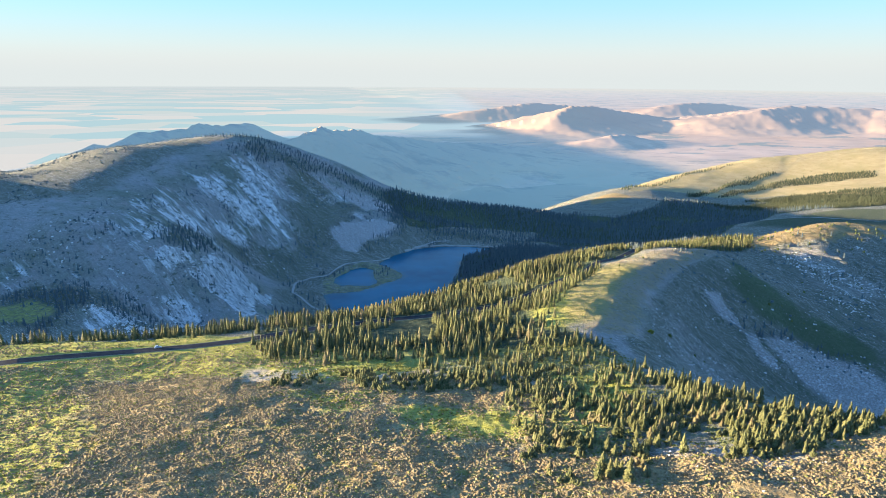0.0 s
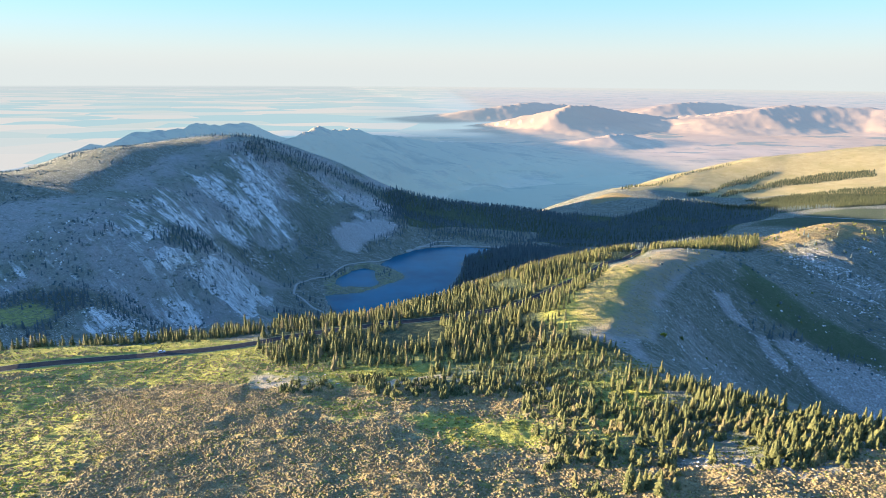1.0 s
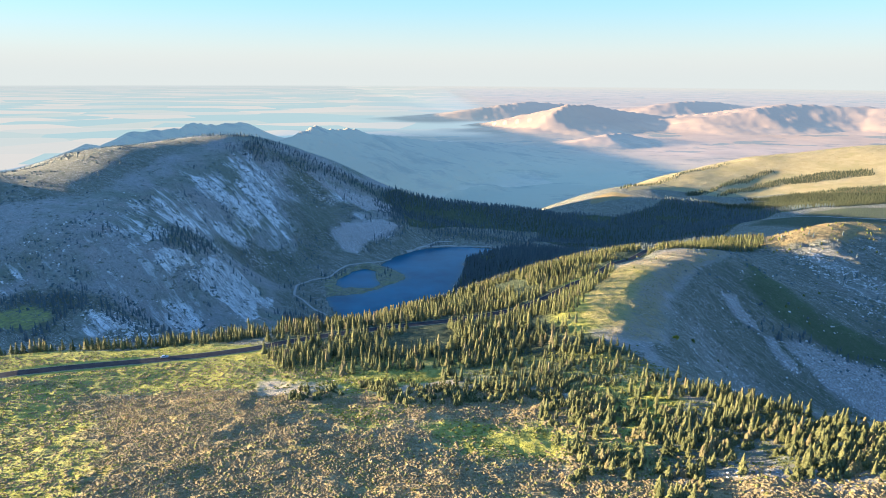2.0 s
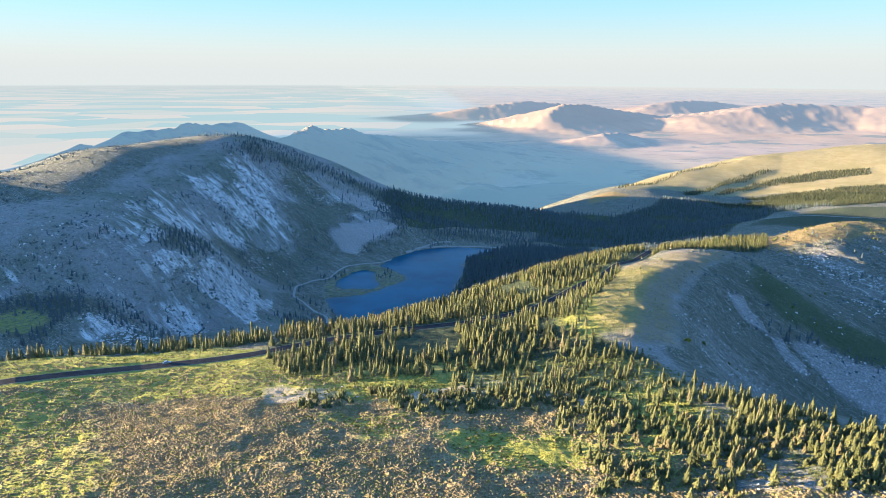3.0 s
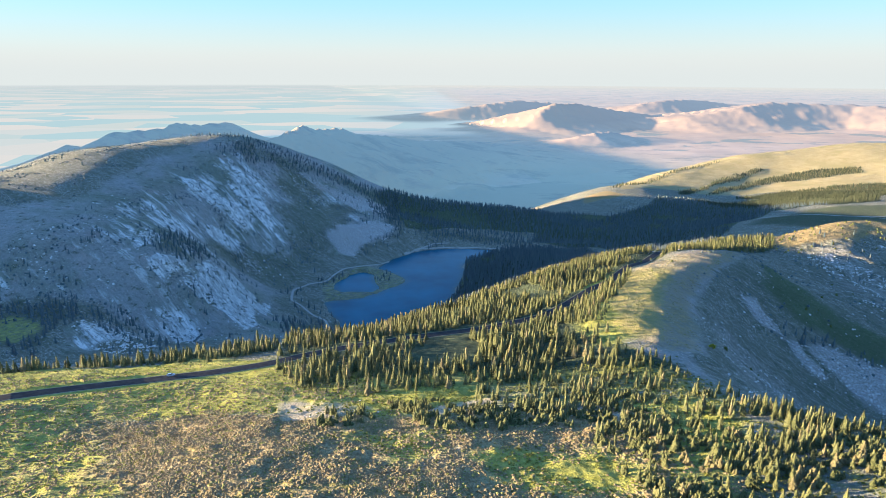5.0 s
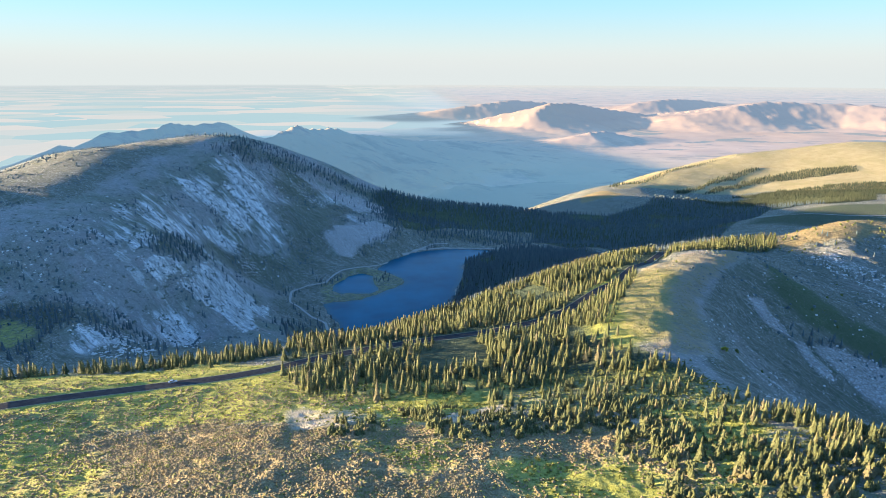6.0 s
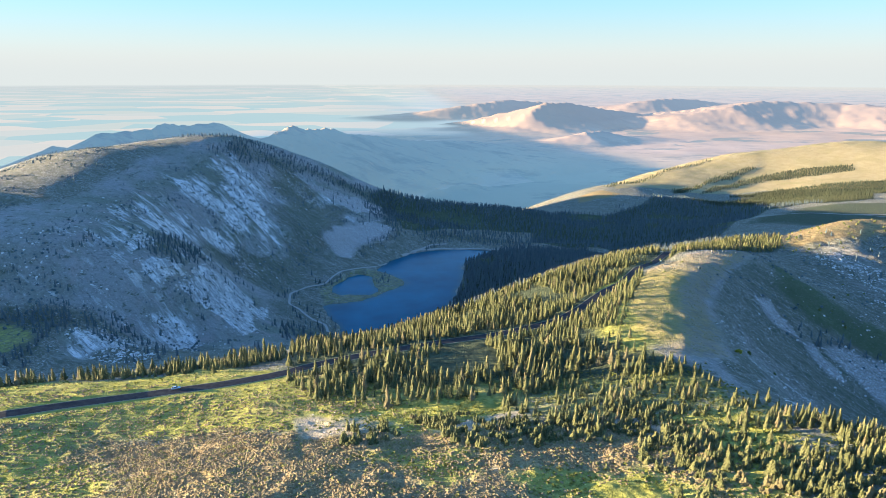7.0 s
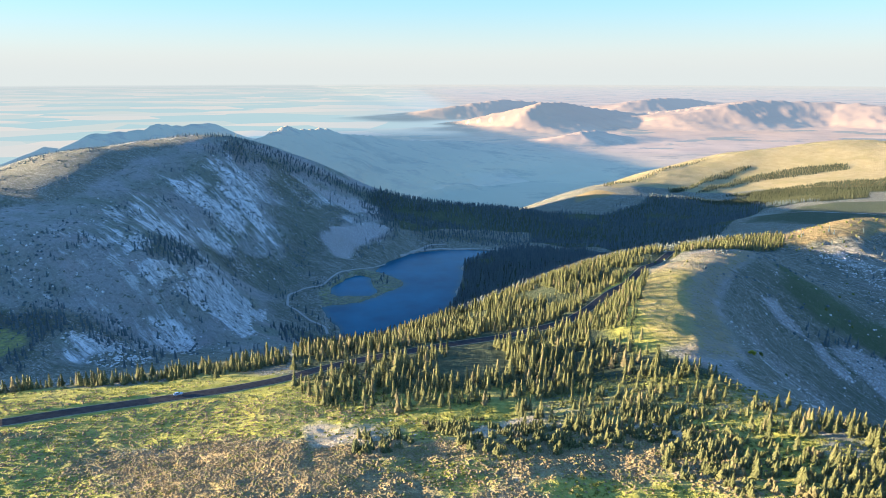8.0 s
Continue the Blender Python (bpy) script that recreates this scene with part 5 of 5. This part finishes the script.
def hill_bushes():
    """Dark low bushes over the rounded hill and the turf of the corrie."""
    x, y, chance = scatter(-800, 600, 560, 1520, 5.0, 127)
    lumps = fractal(x, y, 36, 3, 97)
    dense = np.maximum(any_of(DRY[2:3], x, y, 20) * 0.7, inside(HILL, x, y, 20) * 0.55) * ramp(lumps, 0.50, 0.66) + 0.02 * inside(HILL, x, y, 20)
    dense = np.maximum(dense, 0.25 * ramp(x, 160, 220) * ramp(y, 880, 800) * ramp(lumps, 0.52, 0.64))
    keep = (chance < dense) & (lake_mask(x, y) < 0.2) & (any_of(SCREES, x, y, 4) < 0.4)
    size = 0.9 + 2.8 * np.random.RandomState(128).rand(x.size) ** 2
    joined("hill_bushes", "dark low juniper bushes over a rocky hillside", "bushes", dome_shapes(6, 850, 0.6, 2, 6, 0.35), x[keep], y[keep], size[keep], HAZY_NEEDLES, 129, 0.1)


RIDGE_BUSH = foliage("ridge bush leaves", (0.05, 0.066, 0.016), (0.19, 0.19, 0.055), "own")
TUSSOCK = foliage("meadow scrub", (0.085, 0.10, 0.022), (0.26, 0.26, 0.065), "own", (0.24, 0.21, 0.09))
scrub()
hill_bushes()


def stones():
    x, y, chance = scatter(-560, 700, 560, 1520, 2.8, 87)
    u, v = x * 0.77 - y * 0.64, x * 0.64 + y * 0.77
    bands = fractal(u * 0.25, v, 30, 3, 94)
    dense = np.maximum(any_of(ROCKS, x, y, 12) * ramp(bands, 0.46, 0.54), 0.12 * inside(HILL, x, y, 30) * ramp(bands, 0.56, 0.64))
    keep = (chance < dense * 0.9) & (inside(LAKE, x, y, 4) < 0.2) & (any_of(HILL_WOODS[:1] + DRY[2:3], x, y, 5) < 0.5)
    rng = np.random.RandomState(88)
    joined("outcrops", "pale grey broken rock in slanting bands", "rocks", block_shapes(10, 900), x[keep], y[keep], (0.8 + 2.6 * rng.rand(keep.sum()) ** 2.2) * np.where(x[keep] > 0, 0.9, 1), STONE, 89, 0.3, lay=-40)
    x, y, chance = scatter(-290, 460, 350, 1520, 2.6, 97)
    sway = x + 14 * (fractal(x, y, 18, 3, 33) - 0.5), y + 14 * (fractal(x, y, 18, 3, 34) - 0.5)
    keep = chance < np.maximum(any_of(SCREES, *sway, 6) * 0.8, 0.55 * any_of(GULLY_SCREES, *sway, 4)) + 0.02 * ramp(x, 170, 230) * ramp(y, 860, 700) * (1 - inside(RIDGE_MEADOW, x, y, 25)) * (1 - inside(RIDGE_MEADOW, x - 15, y + 15, 25)) + 0.4 * inside(STONY, *sway, 12)
    joined("scree_blocks", "pinkish grey blocks of loose scree", "scree", block_shapes(8, 950), x[keep], y[keep], np.where(inside(STONY, x[keep], y[keep], 8) > 0.3, 0.6, 1.0) * (0.8 + 2.0 * np.random.RandomState(98).rand(keep.sum()) ** 2.5), STONE, 99, 0.1)
    x, y, chance = scatter(60, 230, 150, 250, 1.5, 107)
    keep = chance < 0.5 * any_of(BARES[3:], x, y, 4) + 0.02 * any_of(DRY[:1], x, y, 4)
    joined("quartz_stones", "whitish quartz stones in dry grass", "stones", block_shapes(8, 970), x[keep], y[keep], 0.35 + 1.0 * np.random.RandomState(108).rand(keep.sum()) ** 2, QUARTZ, 109, 0.1)
    x, y, chance = scatter(-120, 70, 300, 370, 1.4, 117)
    keep = (chance < 0.035 * any_of(BARES[:3], x, y, 4))
    joined("bare_stones", "pale stones on bare ground", "stones", block_shapes(6, 990), x[keep], y[keep], 0.3 + 0.8 * np.random.RandomState(118).rand(keep.sum()) ** 2, QUARTZ, 119, 0.05)


stones()


def lone_bush(x, y, wide, seed):
    """A broad-leaved bush: a short forked trunk under a crown of many leafy sprays."""
    rng = random.Random(seed)
    bush = new("bush")
    vs, fs, m = [], [], 0
    shapes = tuft_shapes(4, seed, 22, 0.6)
    for _ in range(26):
        a, up, r = rng.uniform(0, 6.283), rng.uniform(0.05, 1.5), wide * 0.5 * rng.uniform(0.45, 0.85)
        v, f = shapes[rng.randrange(4)]
        v = v * rng.uniform(0.22, 0.4) * wide + (r * math.cos(up) * math.cos(a), r * math.cos(up) * math.sin(a), wide * 0.2 + 0.8 * r * math.sin(up))
        vs.append(v), fs.append(f + m)
        m += len(v)
    mesh_object("crown", np.concatenate(vs), np.concatenate(fs), SUNLIT_LEAVES, parent=bush)
    mesh_object("trunk", *trunk_shape(wide * 0.6, wide * 0.03, 6, 6, seed), BARK, parent=bush)
    bush.matrix_basis = Matrix.Translation((x, y, float(ground_height([x], [y])[0]) - 0.1))
    return tagged(bush, "yellow-green bush, sunlight painted in its leaves, alone on a stony slope", "bush")


# leaf colours raised to look sunlit, since the bush stands in shade
SUNLIT_LEAVES = foliage("bush leaves", (0.26, 0.26, 0.04), (0.50, 0.47, 0.09), "Random Per Island")
lone_bush(153, 440, 5.2, 21)

# ---- the car on the road ----
def part(name, bm, mat, parent, label=""):
    me = bpy.data.meshes.new(name)
    bm.to_mesh(me)
    bm.free()
    me.materials.append(mat)
    ob = new(name, me)
    ob.parent = parent
    return tagged(ob, label) if label else ob


def hull(stations, bevel=0.05):
    """A closed body through cross-sections (x, half width low, half width high, z low, z high)."""
    bm = bmesh.new()
    rings = []
    for x, lo, hi, z0, z1 in stations:
        rings.append([bm.verts.new(p) for p in ((x, -lo, z0), (x, lo, z0), (x, hi, z1), (x, -hi, z1))])
    for a, b in zip(rings, rings[1:]):
        for i in range(4):
            bm.faces.new((a[i], a[(i + 1) % 4], b[(i + 1) % 4], b[i]))
    bm.faces.new(rings[0][::-1]), bm.faces.new(rings[-1])
    bmesh.ops.recalc_face_normals(bm, faces=bm.faces)
    bmesh.ops.bevel(bm, geom=bm.edges[:], offset=bevel, segments=2, affect="EDGES", clamp_overlap=True)
    return bm


def wheel_disc(radius, width):
    bm = bmesh.new()
    bmesh.ops.create_cone(bm, cap_ends=True, segments=20, radius1=radius, radius2=radius, depth=width, matrix=Matrix.Rotation(radians(90), 4, "X"))
    bmesh.ops.bevel(bm, geom=[e for e in bm.edges if e.is_boundary or len(e.link_faces) == 2 and e.calc_face_angle(0) > 1.2], offset=0.03, segments=2, affect="EDGES")
    return bm


def car():
    paint, _, pb = material("blue car paint", 0.3, 0.2, 0.5)
    pb.inputs["Base Color"].default_value = (0.36, 0.46, 0.58, 1)
    glass, _, gb = material("dark car glass", 0.05, 0, 0.5)
    gb.inputs["Base Color"].default_value = (0.02, 0.025, 0.03, 1)
    tyre_mat, _, tb = material("tyre rubber", 0.85)
    tb.inputs["Base Color"].default_value = (0.02, 0.02, 0.02, 1)
    rim_mat, _, rb = material("wheel rim", 0.35, 0.9)
    rb.inputs["Base Color"].default_value = (0.6, 0.6, 0.62, 1)
    lamp_mat, _, lb = material("lamp lens", 0.15)
    lb.inputs["Base Color"].default_value = (0.75, 0.74, 0.70, 1)
    ob = new("car")
    part("body", hull([(-2.3, 0.82, 0.80, 0.42, 0.95), (-1.7, 0.92, 0.90, 0.30, 1.05), (0.8, 0.92, 0.90, 0.30, 1.02), (1.7, 0.90, 0.86, 0.32, 0.92), (2.25, 0.78, 0.74, 0.42, 0.78)], 0.06), paint, ob)
    roof = part("cabin", hull([(-2.0, 0.84, 0.70, 1.0, 1.15), (-1.5, 0.84, 0.68, 1.0, 1.62), (0.1, 0.84, 0.68, 1.0, 1.64), (0.95, 0.84, 0.72, 0.98, 1.06)], 0.05), paint, ob)
    part("windscreen", hull([(0.22, 0.66, 0.64, 1.52, 1.56), (0.92, 0.74, 0.72, 1.06, 1.10)], 0.01), glass, roof)
    part("rear_window", hull([(-1.94, 0.66, 0.66, 1.18, 1.22), (-1.58, 0.62, 0.62, 1.54, 1.58)], 0.01), glass, roof)
    for s in (-1, 1):
        bm = hull([(-1.35, 0.02, 0.02, 1.12, 1.50), (0.45, 0.02, 0.02, 1.12, 1.42)], 0.005)
        bmesh.ops.translate(bm, verts=bm.verts, vec=(0, s * 0.79, 0))
        part("side_window", bm, glass, roof)
        bm = hull([(2.14, 0.15, 0.15, 0.64, 0.76), (2.27, 0.14, 0.14, 0.64, 0.75)], 0.01)
        bmesh.ops.translate(bm, verts=bm.verts, vec=(0, s * 0.56, 0))
        part("headlight", bm, lamp_mat, ob)
        for x in (-1.4, 1.38):
            w = new("wheel")
            w.parent = ob
            w.matrix_basis = Matrix.Translation((x, s * 0.83, 0.33))
            part("tyre", wheel_disc(0.33, 0.22), tyre_mat, w)
            part("rim", wheel_disc(0.21, 0.236), rim_mat, w)
    px, py = -182.0, 404.0
    d, along = from_line(ROAD, [px], [py])
    z0, z1 = ground_height([px - 3, px + 3], [py - 1.2, py + 1.2])
    ob.matrix_basis = pose(px, py, float(z0 + z1) / 2 + 0.18, 0, 0, 22)
    return tagged(ob, "small light blue hatchback car on an asphalt road", "car")


car()
